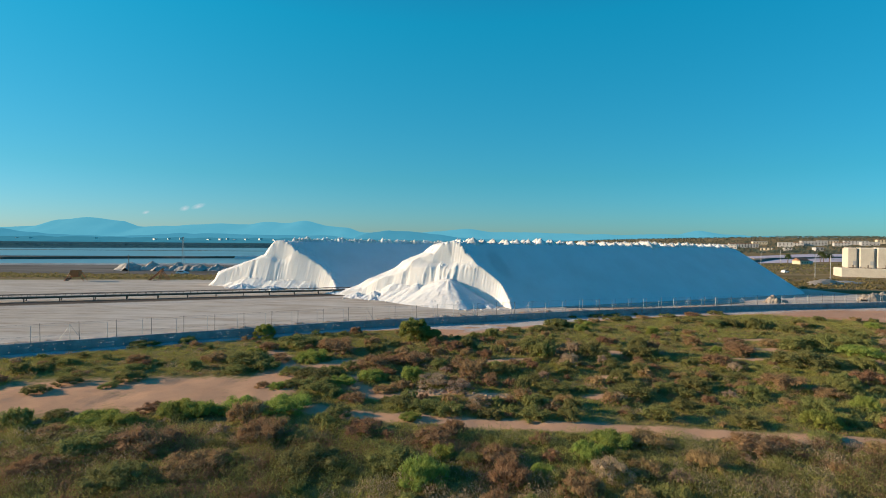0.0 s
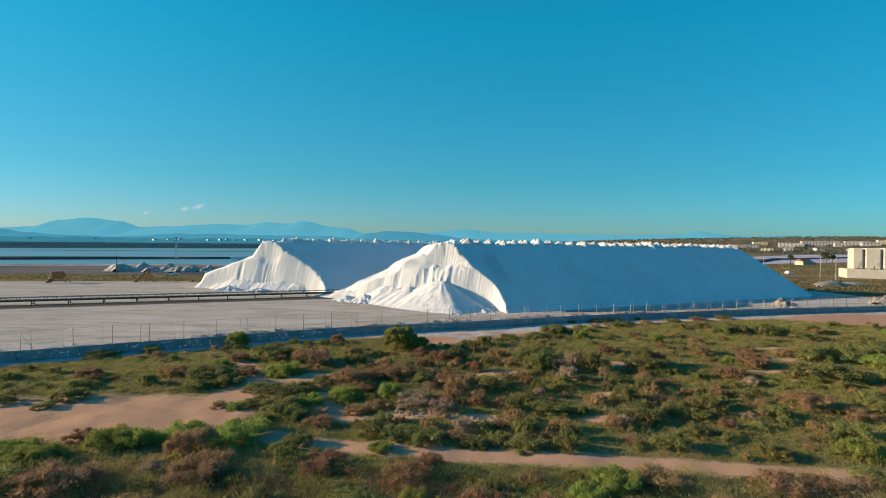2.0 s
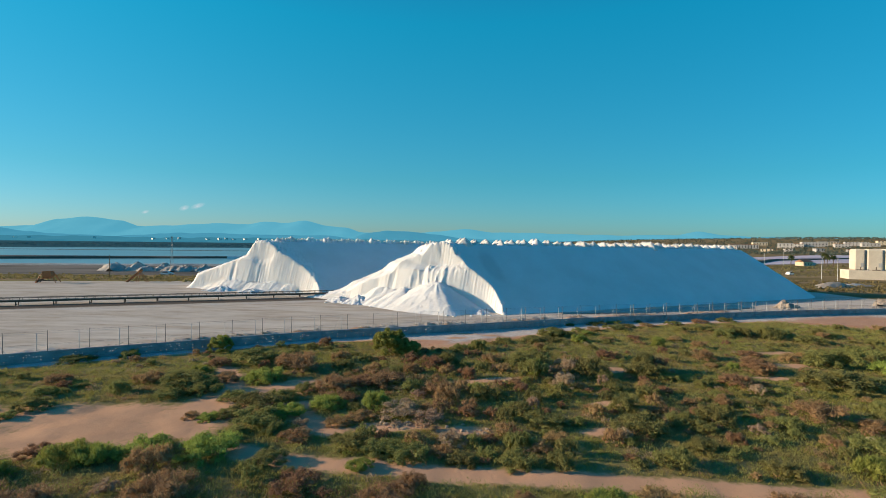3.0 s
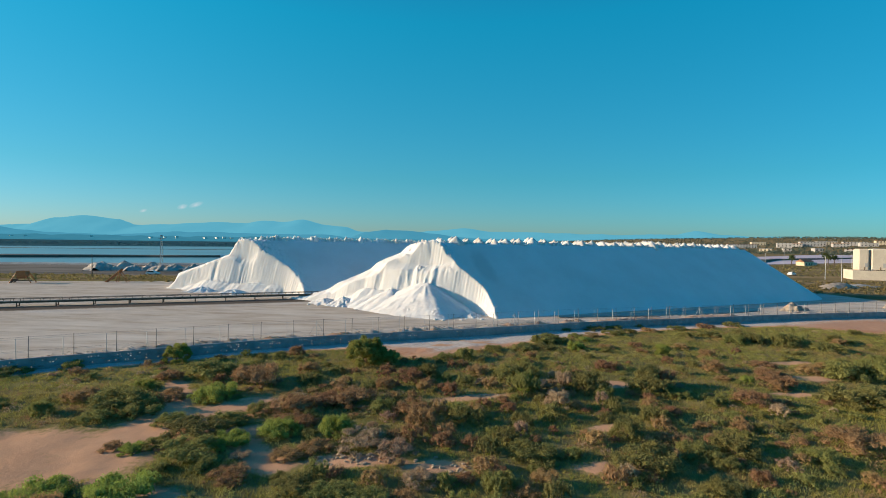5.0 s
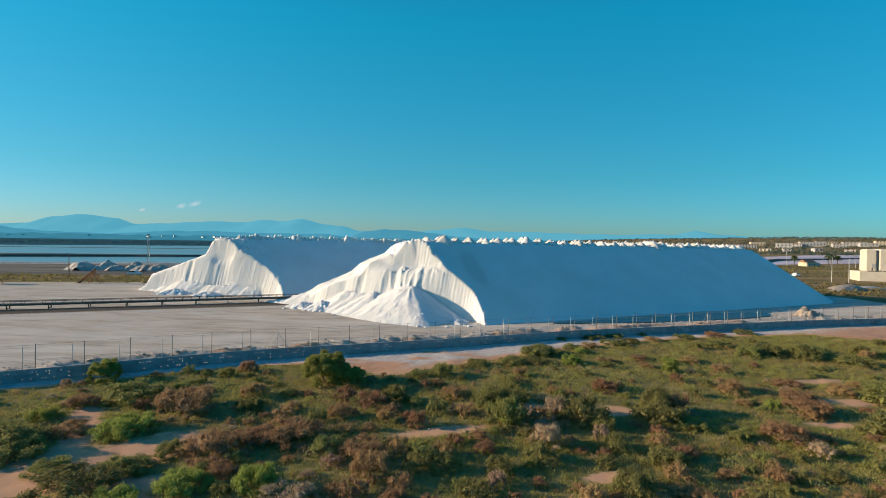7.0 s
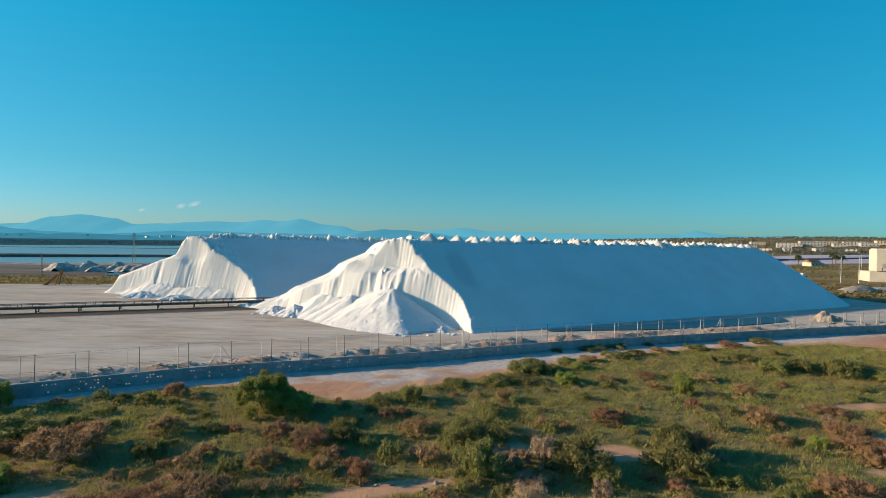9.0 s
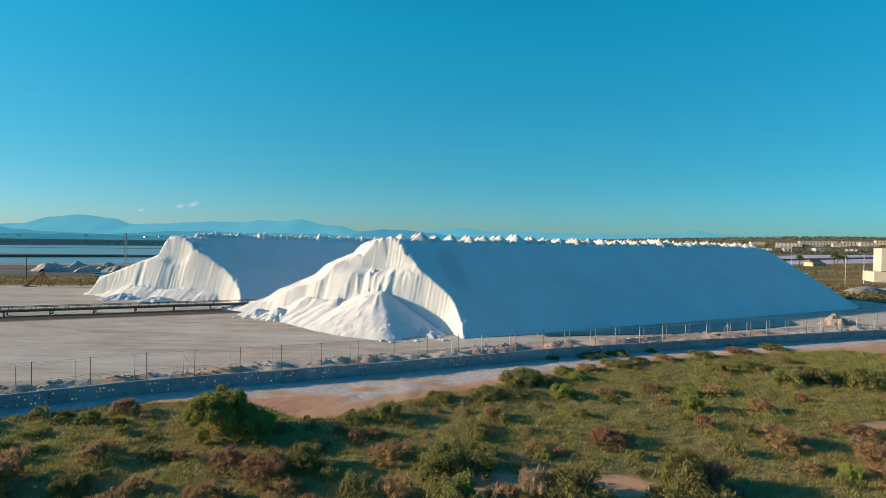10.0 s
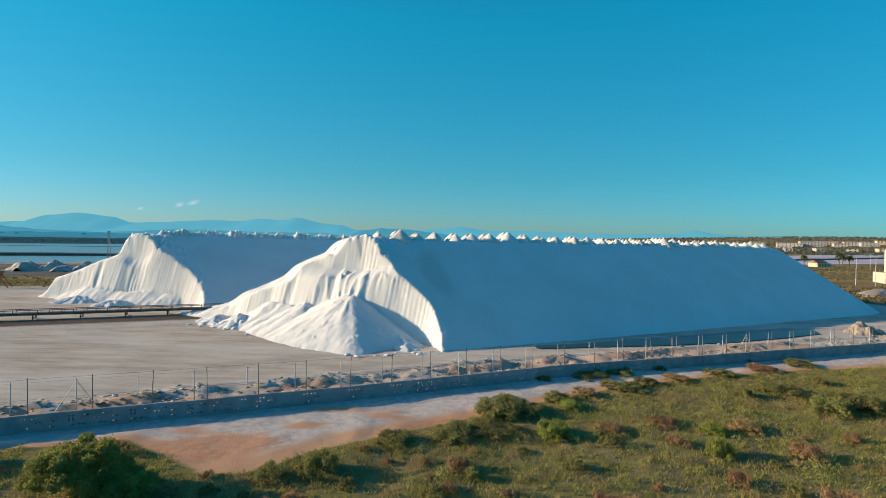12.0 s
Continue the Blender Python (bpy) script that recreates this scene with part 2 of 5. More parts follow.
def ground_material():
    m = Mat("ground", 0.95, 0, 0.0)
    a = m.node("ShaderNodeVertexColor")
    a.layer_name = "cover"
    b = m.node("ShaderNodeVertexColor")
    b.layer_name = "zone"
    sa, sb = m.node("ShaderNodeSeparateColor", Color=a.outputs[0]), m.node("ShaderNodeSeparateColor", Color=b.outputs[0])
    n1, n2, n3 = m.noise(0.25, 6.0, 0.7), m.noise(2.2, 5.0, 0.7), m.noise(14.0, 3.0, 0.7)
    streak = m.noise(0.5, 6.0, 0.7, (0.35, 1.4, 1.0))

    def edge(v, amount=0.5):
        v = m.maths("ADD", v, m.maths("MULTIPLY", m.maths("SUBTRACT", n2, 0.5), amount))
        return m.step(v, 0.38, 0.62)

    turf = m.mix(m.step(n1, 0.38, 0.62), (0.205, 0.19, 0.062), (0.275, 0.215, 0.098))
    turf = m.mix(m.maths("MULTIPLY", m.step(n2, 0.5, 0.75), 0.6), turf, (0.225, 0.168, 0.10))
    sand = m.mix(m.step(n1, 0.35, 0.65), (0.61, 0.355, 0.215), (0.52, 0.30, 0.182))
    sand = m.mix(m.maths("MULTIPLY", m.step(n3, 0.5, 0.8), 0.35), sand, (0.30, 0.20, 0.13))
    red = m.mix(m.step(n2, 0.35, 0.7), (0.48, 0.21, 0.10), (0.58, 0.35, 0.23))
    yard = m.mix(m.step(streak, 0.36, 0.64), (0.59, 0.505, 0.415), (0.41, 0.335, 0.265))
    yard = m.mix(m.maths("MULTIPLY", m.step(m.noise(0.12, 5.0, 0.7, (0.3, 1.6, 1)), 0.45, 0.68), 0.7), yard, (0.66, 0.60, 0.53))
    yard = m.mix(m.maths("MULTIPLY", m.step(n3, 0.55, 0.8), 0.25), yard, (0.26, 0.24, 0.21))
    crust = m.mix(m.step(n2, 0.35, 0.65), (0.64, 0.61, 0.57), (0.42, 0.39, 0.36))
    far = m.mix(m.step(m.noise(0.03, 5.0, 0.7, (0.5, 1.6, 1)), 0.4, 0.6), (0.17, 0.135, 0.065), (0.31, 0.225, 0.13))
    flats = m.mix(m.step(m.noise(0.03, 5.0, 0.7, (0.3, 2.0, 1)), 0.4, 0.62), (0.115, 0.11, 0.10), (0.235, 0.21, 0.18))
    c = m.mix(edge(sb.outputs[1], 0.3), turf, far)
    c = m.mix(edge(sa.outputs[0], 0.8), c, sand)
    c = m.mix(edge(sa.outputs[1], 0.25), c, yard)
    c = m.mix(edge(sb.outputs[2], 0.5), c, flats)
    c = m.mix(m.maths("MULTIPLY", m.step(m.maths("ADD", sa.outputs[2], m.maths("MULTIPLY", m.maths("SUBTRACT", n2, 0.5), 0.9)), 0.2, 0.9), 0.8), c, crust)
    c = m.mix(m.maths("MULTIPLY", edge(sb.outputs[0], 0.9), 0.85), c, red)
    # dark brown band along the conveyor
    c = m.mix(m.maths("MULTIPLY", edge(b.outputs[1], 0.5), 0.9), c, m.mix(m.step(n2, 0.4, 0.7), (0.075, 0.055, 0.042), (0.13, 0.10, 0.075)))
    # ground past the pans is tinted blue, painting distance haze into its colour
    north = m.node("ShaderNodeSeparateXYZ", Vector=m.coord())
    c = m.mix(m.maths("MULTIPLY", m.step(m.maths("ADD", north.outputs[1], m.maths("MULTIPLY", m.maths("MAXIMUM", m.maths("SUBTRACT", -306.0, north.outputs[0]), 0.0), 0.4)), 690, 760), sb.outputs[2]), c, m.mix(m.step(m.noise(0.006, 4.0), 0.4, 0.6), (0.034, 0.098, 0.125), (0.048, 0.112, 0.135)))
    m.color(c)
    m.bump(m.maths("ADD", n2, m.maths("MULTIPLY", n3, 0.4)), 0.6, 0.06)
    return m.m


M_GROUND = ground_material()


def water_material(name, col, rough=0.08):
    m = Mat(name, rough, 0, 0.5)
    m.b.inputs["IOR"].default_value = 1.33
    m.color(m.mix(m.step(m.noise(0.01, 3.0, 0.5, (0.3, 2, 1)), 0.4, 0.6), col, tuple(v * 0.75 for v in col)))
    m.bump(m.noise(0.6, 3.0, 0.5, (0.6, 1.6, 1)), 0.05, 0.05)
    return m.m


M_WATER = water_material("pond_water", (0.16, 0.26, 0.30), 0.3)
M_PINK = water_material("brine", (0.66, 0.52, 0.56), 0.6)


# blue base colour and an even glow stand in for distance haze
def haze_glow_material(name, col, glow):
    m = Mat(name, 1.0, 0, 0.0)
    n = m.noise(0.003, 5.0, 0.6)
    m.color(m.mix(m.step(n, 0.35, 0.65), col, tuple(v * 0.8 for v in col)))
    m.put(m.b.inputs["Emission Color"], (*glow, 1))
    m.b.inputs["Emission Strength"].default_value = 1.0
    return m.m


# ---- small mesh tools ----
def mesh_of(name, verts, faces, mats, smooth=False, index=None):
    me = bpy.data.meshes.new(name)
    me.from_pydata([tuple(v) for v in verts], [], [tuple(f) for f in faces])
    for m in mats if isinstance(mats, (list, tuple)) else (mats,):
        me.materials.append(m)
    if smooth:
        me.polygons.foreach_set("use_smooth", [True] * len(me.polygons))
    if index is not None:
        me.polygons.foreach_set("material_index", index)
    me.update()
    return me


def fast_mesh(name, verts, loops, size, mat, smooth=False):
    """A mesh from arrays, all faces with the same number of corners."""
    verts, loops = np.asarray(verts, np.float32), np.asarray(loops, np.int32).ravel()
    me = bpy.data.meshes.new(name)
    me.vertices.add(len(verts))
    me.vertices.foreach_set("co", verts.ravel())
    n = len(loops) // size
    me.loops.add(len(loops))
    me.loops.foreach_set("vertex_index", loops)
    me.polygons.add(n)
    me.polygons.foreach_set("loop_start", np.arange(n, dtype=np.int32) * size)
    if smooth:
        me.polygons.foreach_set("use_smooth", np.ones(n, bool))
    me.materials.append(mat)
    me.update(calc_edges=True)
    me.validate()
    return me


def from_bm(name, bm, mat, smooth=False):
    me = bpy.data.meshes.new(name)
    bm.normal_update()
    bm.to_mesh(me)
    bm.free()
    me.materials.append(mat)
    if smooth:
        me.polygons.foreach_set("use_smooth", [True] * len(me.polygons))
    return me


def part(name, data, parent, label="", m=None):
    """One mesh object under a thing or under a part."""
    ob = new(name, data)
    ob.parent = parent
    if m is not None:
        ob.matrix_basis = m
    return tagged(ob, label)


def empty(name, m, label, category, group="", kind=""):
    ob = new(name)
    ob.empty_display_size = 0.2
    ob.matrix_basis = m
    return tagged(ob, label, category, group, kind)


def box(bm, x0, x1, y0, y1, z0, z1, bevel=0.0, m=None):
    mat = Matrix.Translation(((x0 + x1) / 2, (y0 + y1) / 2, (z0 + z1) / 2)) @ Matrix.Diagonal((x1 - x0, y1 - y0, z1 - z0, 1))
    r = bmesh.ops.create_cube(bm, size=1.0, matrix=(m @ mat) if m else mat)
    if bevel:
        edges = list({e for v in r["verts"] for e in v.link_edges})
        bmesh.ops.bevel(bm, geom=edges, offset=bevel, segments=1, affect="EDGES")


def rod(bm, a, b, r0, r1=None, sides=8):
    a, b = Vector(a), Vector(b)
    d = b - a
    m = Matrix.Translation((a + b) / 2) @ d.to_track_quat("Z", "Y").to_matrix().to_4x4()
    bmesh.ops.create_cone(bm, cap_ends=True, segments=sides, radius1=r0, radius2=r0 if r1 is None else r1, depth=d.length, matrix=m)


def smoothstep(a, b, v):
    t = np.clip((v - a) / (b - a), 0, 1)
    return t * t * (3 - 2 * t)


def value_noise(x, y, seed=0):
    """Smooth value noise on arrays, 0 to 1."""
    xi, yi = np.floor(x).astype(np.int64), np.floor(y).astype(np.int64)
    fx, fy = x - xi, y - yi
    fx, fy = fx * fx * (3 - 2 * fx), fy * fy * (3 - 2 * fy)

    def h(i, j):
        k = (i * 374761393 + j * 668265263 + seed * 974711) & 0xFFFFFFFF
        k = ((k ^ (k >> 13)) * 1274126177) & 0xFFFFFFFF
        return ((k ^ (k >> 16)) & 0xFFFF) / 65535.0

    return (h(xi, yi) * (1 - fx) + h(xi + 1, yi) * fx) * (1 - fy) + (h(xi, yi + 1) * (1 - fx) + h(xi + 1, yi + 1) * fx) * fy


def fbm(x, y, octaves=4, seed=0):
    v, amp, tot = 0.0, 1.0, 0.0
    for k in range(octaves):
        v, tot = v + amp * value_noise(x * 2 ** k + 17.3 * k, y * 2 ** k - 9.1 * k, seed + k), tot + amp
        amp *= 0.5
    return v / tot


# ---- the lie of the land ----
WALL_X = np.array([-140.0, -80.0, -41.5, -12.2, 4.8, 22.2, 61.3, 88.0, 130.0, 200.0])
WALL_Y = np.array([-8.0, 23.6, 43.8, 60.1, 66.5, 73.7, 86.1, 92.8, 102.0, 116.0])


def wall_y(x):
    return np.interp(x, WALL_X, WALL_Y)


def land(x, y):
    """Height of the ground without its small bumps."""
    x, y = np.asarray(x, float), np.asarray(y, float)
    near = -0.007 * np.clip(x, -200, 200) - 0.0052 * np.clip(y, -200, 260)
    r = smoothstep(115, 190, y)
    z = near * (1 - r) - 2.0 * r
    dist = np.hypot(x, y)
    u = x / np.maximum(y, 1.0)
    hill = smoothstep(-0.05, 0.5, u) * smoothstep(1200, 2600, dist) * 42.0 * (y > 0)
    hill *= 0.75 + 0.5 * value_noise(x / 500.0, y / 900.0, 5)
    return z + hill


def ellipse(x, y, cx, cy, rx, ry, turn=0.0):
    c, s = math.cos(radians(turn)), math.sin(radians(turn))
    dx, dy = x - cx, y - cy
    return 1.0 - 0.5 * np.hypot((dx * c + dy * s) / rx, (-dx * s + dy * c) / ry)


def along(x, y, pts, half):
    """1 on a line of points, 0.5 at half's distance from it."""
    best = np.full(np.shape(x), 1e9)
    for (ax, ay), (bx, by) in zip(pts[:-1], pts[1:]):
        dx, dy = bx - ax, by - ay
        t = np.clip(((x - ax) * dx + (y - ay) * dy) / (dx * dx + dy * dy), 0, 1)
        best = np.minimum(best, np.hypot(x - ax - t * dx, y - ay - t * dy))
    return 1.0 - 0.5 * best / half


PATH = [(-32, 31.5), (-24, 31.6), (-16, 33), (-11.6, 32.0), (-6.6, 29.9), (-2.9, 29.5), (2.4, 28.8), (8.9, 28.4), (14.2, 27.9), (20.4, 27.2), (30, 26.2), (45, 25)]
TRACKS = [([(-14.5, 34.3), (-14.6, 35.9), (-14.2, 37.4), (-13.3, 39.5), (-11.0, 40.7), (-8.8, 42.4)], 1.7), ([(-13.0, 39.9), (-14.2, 42.8), (-16.8, 47.0)], 0.8), ([(-10.4, 38.2), (-8.5, 38.1), (-6.7, 38.5)], 0.7), ([(-7.0, 36.2), (-5.8, 34.9), (-4.6, 34.0)], 0.9)]
BARE = [(-27, 31.6, 6.0, 2.8, 0), (-19, 32.6, 5.2, 2.7, 5), (-13.6, 33.6, 2.6, 1.7, 20), (-11.8, 39.8, 1.6, 1.3, 30), (-12.3, 36.8, 1.6, 2.0, 0), (-20, 35.4, 6.5, 2.4, 8), (-28, 34.0, 5, 2.5, 0),
        (-8.4, 37.0, 2.0, 0.5, 5), (-14.5, 36.8, 1.8, 0.8, 20), (-1.0, 34.6, 2.6, 0.7, 5), (3.4, 34.2, 1.6, 0.7, 0), (6.1, 44.9, 2.6, 0.6, 12), (11.7, 48.9, 1.3, 0.9, 10),
        (17.6, 48.7, 1.5, 0.9, 0), (35.9, 51.3, 2.2, 0.8, 5), (14.0, 39.5, 1.5, 0.6, 10), (12.2, 34.3, 1.8, 0.6, 5), (31, 47, 1.6, 0.5, 0), (38, 57, 2.5, 0.6, 10), (4.5, 44.3, 1.6, 0.6, 10)]


def covers(x, y):
    """Bare sand, yard, salt crust, red soil, far scrub, grey flats and a dark strip by the conveyor at each place, 0 to
    1.
    """
    wy = wall_y(x)
    gap = y - wy
    sand = along(x, y, PATH[3:], 0.8)
    for pts, half in TRACKS:
        sand = np.maximum(sand, along(x, y, pts, half))
    for e in BARE:
        sand = np.maximum(sand, ellipse(x, y, *e))
    edge = np.interp(x, [-60, -12, -5, 0.6, 2.8, 5.3, 9.2, 14.6, 20.9, 32, 44, 55, 62, 75, 120], [-2.2, -2.0, -3.0, -8.5, -9.2, -7.6, -6.8, -6.0, -4.6, -3.2, -3.6, -5.0, -11, -20, -30])
    strip = smoothstep(edge - 0.5, edge + 0.5, gap) * (gap < 0.3)
    sand = np.maximum(sand, strip)
    ymax = np.interp(x, [-140, -117, -69, -20, 100, 140, 200], [122, 126, 141, 180, 215, 150, 90])
    yard = (gap > 0.0) * smoothstep(2.0, -2.0, y - ymax) * smoothstep(112, 98, x)
    berm = smoothstep(8, 16, x) * smoothstep(0.2, 0.6, gap) * smoothstep(6.8, 5.2, gap + 2.0 * (fbm(x * 0.2, y * 0.2, 2, 16) - 0.5)) * smoothstep(60, 50, x)
    berm = np.maximum(berm, 0.75 * smoothstep(10, 4, x) * smoothstep(0.3, 0.8, gap) * smoothstep(5.4, 4.2, gap) * smoothstep(0.40, 0.56, fbm(x * 0.35, y * 0.7, 3, 19)))
    sand, yard = np.maximum(sand, berm), yard * (1 - berm)
    band = fbm(x * 0.25, y * 0.8, 3, 3)
    crust = np.where(gap < 0, strip * smoothstep(0.56, 0.28, np.abs(gap - edge * 0.35) / np.maximum(-edge, 0.5)) * smoothstep(0.15, 0.42, band), 0.0)
    crust = np.maximum(crust, 0.5 * berm)
    crust = np.maximum(crust, (gap > 0) * (gap < 6) * smoothstep(6, 1, gap) * smoothstep(0.42, 0.62, band) * 0.9)
    red = strip * np.maximum(np.maximum(1.3 * ellipse(x, y, -0.8, 59.0, 3.4, 1.3, 15), ellipse(x, y, 11.4, 62.8, 3.0, 0.9, 25)), ellipse(x, y, 68, 80, 17, 6, 20))
    far = smoothstep(0, 8, y - ymax) * (gap > 0) + (gap > 0) * smoothstep(98, 112, x)
    far = np.clip(far, 0, 1)
    flats = (x < 60 + 0.1 * np.maximum(y - 900, 0)) * smoothstep(172, 180, y)
    strip2 = along(x, y, [(-130, 52.7), (-43, 91.3), (-22, 100.2)], 2.4)
    strip2 = np.clip(strip2, 0, 1) * (gap > 1)
    crust = np.maximum(crust, 0.85 * np.clip(along(x, y, [(-130, 48.0), (-43, 86.4), (-22, 95.6)], 1.6), 0, 1) * (gap > 1) * smoothstep(0.3, 0.6, band))
    return [np.clip(v, 0, 1) for v in (sand, yard, crust, red, far, flats, strip2)]


def spread(lo, hi, step, far_lo, far_hi, growth=1.22):
    mid = list(np.arange(lo, hi + 1e-6, step))
    a, d = [lo], step
    while a[-1] > far_lo:
        d *= growth
        a.append(a[-1] - d)
    b, d = [hi], step
    while b[-1] < far_hi:
        d *= growth
        b.append(b[-1] + d)
    return np.array(sorted(set(np.round(a[1:] + mid + b[1:], 4))))


def bumps(x, y):
    near = smoothstep(140, 90, y) * smoothstep(120, 95, np.abs(x - 20))
    field = (y < wall_y(x) - 1.5)
    gap = y - wall_y(x)
    berm = 0.4 * np.exp(-((gap - 5.2 - 1.5 * (value_noise(x * 0.2, y * 0, 4) - 0.5)) / 0.55) ** 2) * smoothstep(0.2, 0.5, value_noise(x * 0.35, y * 0.1, 8))
    berm = berm + 0.3 * np.exp(-((gap - 6.6 - 0.8 * (value_noise(x * 0.12, y * 0, 5) - 0.5)) / 0.3) ** 2) * (x > -8)
    berm = berm + (gap > 0.4) * (gap < 5.5) * np.maximum(fbm(x * 2.0, y * 2.0, 3, 15) - 0.45, 0) * 0.8
    return near * berm + near * ((fbm(x * 0.35, y * 0.35, 3, 2) - 0.5) * (0.16 * field + 0.05) + (fbm(x * 1.6, y * 1.6, 2, 9) - 0.5) * (0.10 * field + 0.05))


def ground_z(x, y):
    return land(x, y) + bumps(np.asarray(x, float), np.asarray(y, float))


def build_ground():
    gx, gy = spread(-110, 98, 0.48, -4700, 4700), spread(14, 136, 0.48, -900, 4900)
    X, Y = np.meshgrid(gx, gy)
    Z = ground_z(X, Y)
    nx, ny = len(gx), len(gy)
    i = (np.arange(ny - 1)[:, None] * nx + np.arange(nx - 1)[None, :]).ravel()
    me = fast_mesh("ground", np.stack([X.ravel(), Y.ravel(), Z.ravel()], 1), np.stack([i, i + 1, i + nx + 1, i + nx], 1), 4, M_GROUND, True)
    sand, yard, crust, red, far, flats, dark_strip = [v.ravel() for v in covers(X, Y)]
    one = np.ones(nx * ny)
    for name, cols in (("cover", (sand, yard, crust, one)), ("zone", (red, far, flats, dark_strip))):
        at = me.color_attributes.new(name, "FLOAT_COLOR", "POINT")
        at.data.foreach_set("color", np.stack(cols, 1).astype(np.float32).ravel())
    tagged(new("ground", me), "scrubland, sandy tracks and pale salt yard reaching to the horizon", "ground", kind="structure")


build_ground()

# ---- salt heaps ----
AX, AY = 0.91, 0.4147
REPOSE = math.tan(radians(36.0))


def heap_mesh(name, ox, oy, length, seed, fine=0.21, width=36.0, high=11.3, lean=(0.62, 0.85), ramp_at=-5.2, drop=((-1.6, 0.0), (0.2, 0.84), (1.4, 2.5), (3.5, 3.5), (4.7, 4.2), (6.2, 5.9), (8.6, 7.35), (11.0, 8.4), (13.7, 10.3), (22.0, 12.6)), bulge=3.0, top=(-4.0, 14.8), bench=(15.5, 5.5, 6.4, 4.4), scoop=(0, 0, 0, 1), lumps=(), dumps=(), nick=0.0, rise=0.5, apron=(9.0, 24.5, 2.3)):
    """A long ridge of salt cut off at its near end by a steep scraped face. s runs along the ridge, w across it."""
    s = np.concatenate([np.arange(-36, 6, fine), np.arange(6, length + 24, 0.9)])
    w = np.concatenate([np.arange(-2, 31, fine), np.arange(31, width + 3, 0.5)])
    S, W = np.meshgrid(s, w, indexing="ij")
    wc, crest = width / 2, width / 2 - high / REPOSE
    end = np.maximum(S - length, 0)
    d = np.hypot(np.maximum(np.abs(W - wc) - crest, 0), end)
    P = high - REPOSE * d + (fbm(S * 0.3, W * 0.3, 3, seed) - 0.5) * 0.05 + smoothstep(2.5, -1.0, S + 0.4 * W - 2.0) * (fbm(S * 1.3, W * 1.3, 3, seed + 14) - 0.5) * 0.5
    cut = np.where(W < 13, -lean[0] * W + bulge * np.sin(np.pi * np.clip(W, 0, 13) / 13), -lean[0] * 13 - lean[1] * (W - 13)) + (fbm(W * 0.22, S * 0.05, 3, seed + 1) - 0.5) * 1.5
    # bucket scallops run straight up the face
    tau = W * 1.0 - S * 0.62
    beat = tau / 0.66 + 0.9 * (value_noise(tau * 0.35, S * 0, seed + 2) - 0.5) + 0.16 * (value_noise(S * 0.8, W * 0.8, seed + 13) - 0.5)
    rib = np.abs(np.sin(np.pi * beat)) ** 0.7
    depth = 0.5 + value_noise(np.floor(beat) * 3.7, S * 0.25 + W * 0.3, seed + 16)
    q0 = S - cut
    q0 = q0 - nick * np.exp(-((W - 14.0) / 3.0) ** 2) * smoothstep(0.5, 6.0, q0)
    wb, half, hb, back = bench
    mid = np.exp(-(((W - wb) / half) ** 2) ** 1.6)
    slide = np.clip(smoothstep(0.40, 0.52, fbm(S * 0.22 + 3, W * 0.22, 3, seed + 4)) * mid * 1.4, 0, 1) * smoothstep(0.4, 1.6, q0) * smoothstep(back + 0.3, back - 1.2, q0)
    q = q0 + (0.075 * rib * depth - 0.035) * np.clip(smoothstep(0.38, 0.58, fbm(S * 0.28, W * 0.28, 2, seed + 25)) + smoothstep(9, 6, W) + smoothstep(19, 22, W), 0.2, 1) * (1 - 0.8 * slide) + (fbm(tau * 0.7, (S * 0.85 + W * 0.53) * 0.22, 3, seed + 5) - 0.5) * (0.14 + 0.8 * slide)
    wall = 2.3 * q
    step = np.minimum(wall, np.maximum(hb + 0.62 * (q - hb / 2.3), 3.1 * (q - back) + hb + 0.62 * (back - hb / 2.3)))
    E = wall * (1 - mid) + step * mid
    E = E + (fbm(S * 0.7, W * 0.7, 4, seed + 6) - 0.5) * (0.1 + 0.75 * slide) + np.maximum(fbm(S * 1.7, W * 1.7, 2, seed + 17) - 0.6, 0) * 1.2 * slide
    ss, sw, sd, sr = scoop
    E = E - sd * np.exp(-(((S - ss) ** 2 + (W - sw) ** 2) / sr ** 2) ** 1.5)
    E = np.where(q < 0, 2.0 * q, E)
    run = ramp_at - S + (fbm(W * 0.4, S * 0.1, 3, seed + 9) - 0.5) * 1.0
    P = P + (fbm(S * 1.1, W * 1.1, 3, seed + 23) - 0.5) * 1.5 * np.exp(-(((S - top[0]) / 3.0) ** 2 + ((W - top[1]) / 4.0) ** 2) ** 2) + rise * np.exp(-(((S - top[0]) / 3.2) ** 2 + ((W - top[1]) / 3.6) ** 2) ** 2)
    F = high + rise - np.interp(run, [d[0] for d in drop], [d[1] for d in drop]) + (fbm(S * 0.5, W * 0.5, 3, seed + 10) - 0.5) * 0.7
    F = np.where(S > ramp_at + 2.5, 99.0, F)
    # loose salt fallen from the face lies along its foot
    w0, w1, ah = apron
    talus = ah * smoothstep(w0 - 2, w0 + 2, W) * smoothstep(w1 + 2, w1 - 3, W) * (0.75 + 0.5 * value_noise(tau * 0.3, S * 0, seed + 18)) + 0.35 * smoothstep(1.0, 3.0, W)
    talus = talus - 0.58 * np.abs(q0 - 0.7) + (value_noise(tau * 1.2, q0 * 0.35, seed + 19) - 0.5) * 0.12 + (fbm(S * 1.5, W * 1.5, 3, seed + 20) - 0.5) * 0.22
    Z = np.minimum(np.minimum(P, np.maximum(E, np.where(q0 < 4, talus, -9))), F)
    Z = np.maximum(Z, np.where(q0 < 1.2, np.minimum(talus, F + 0.3), -9))
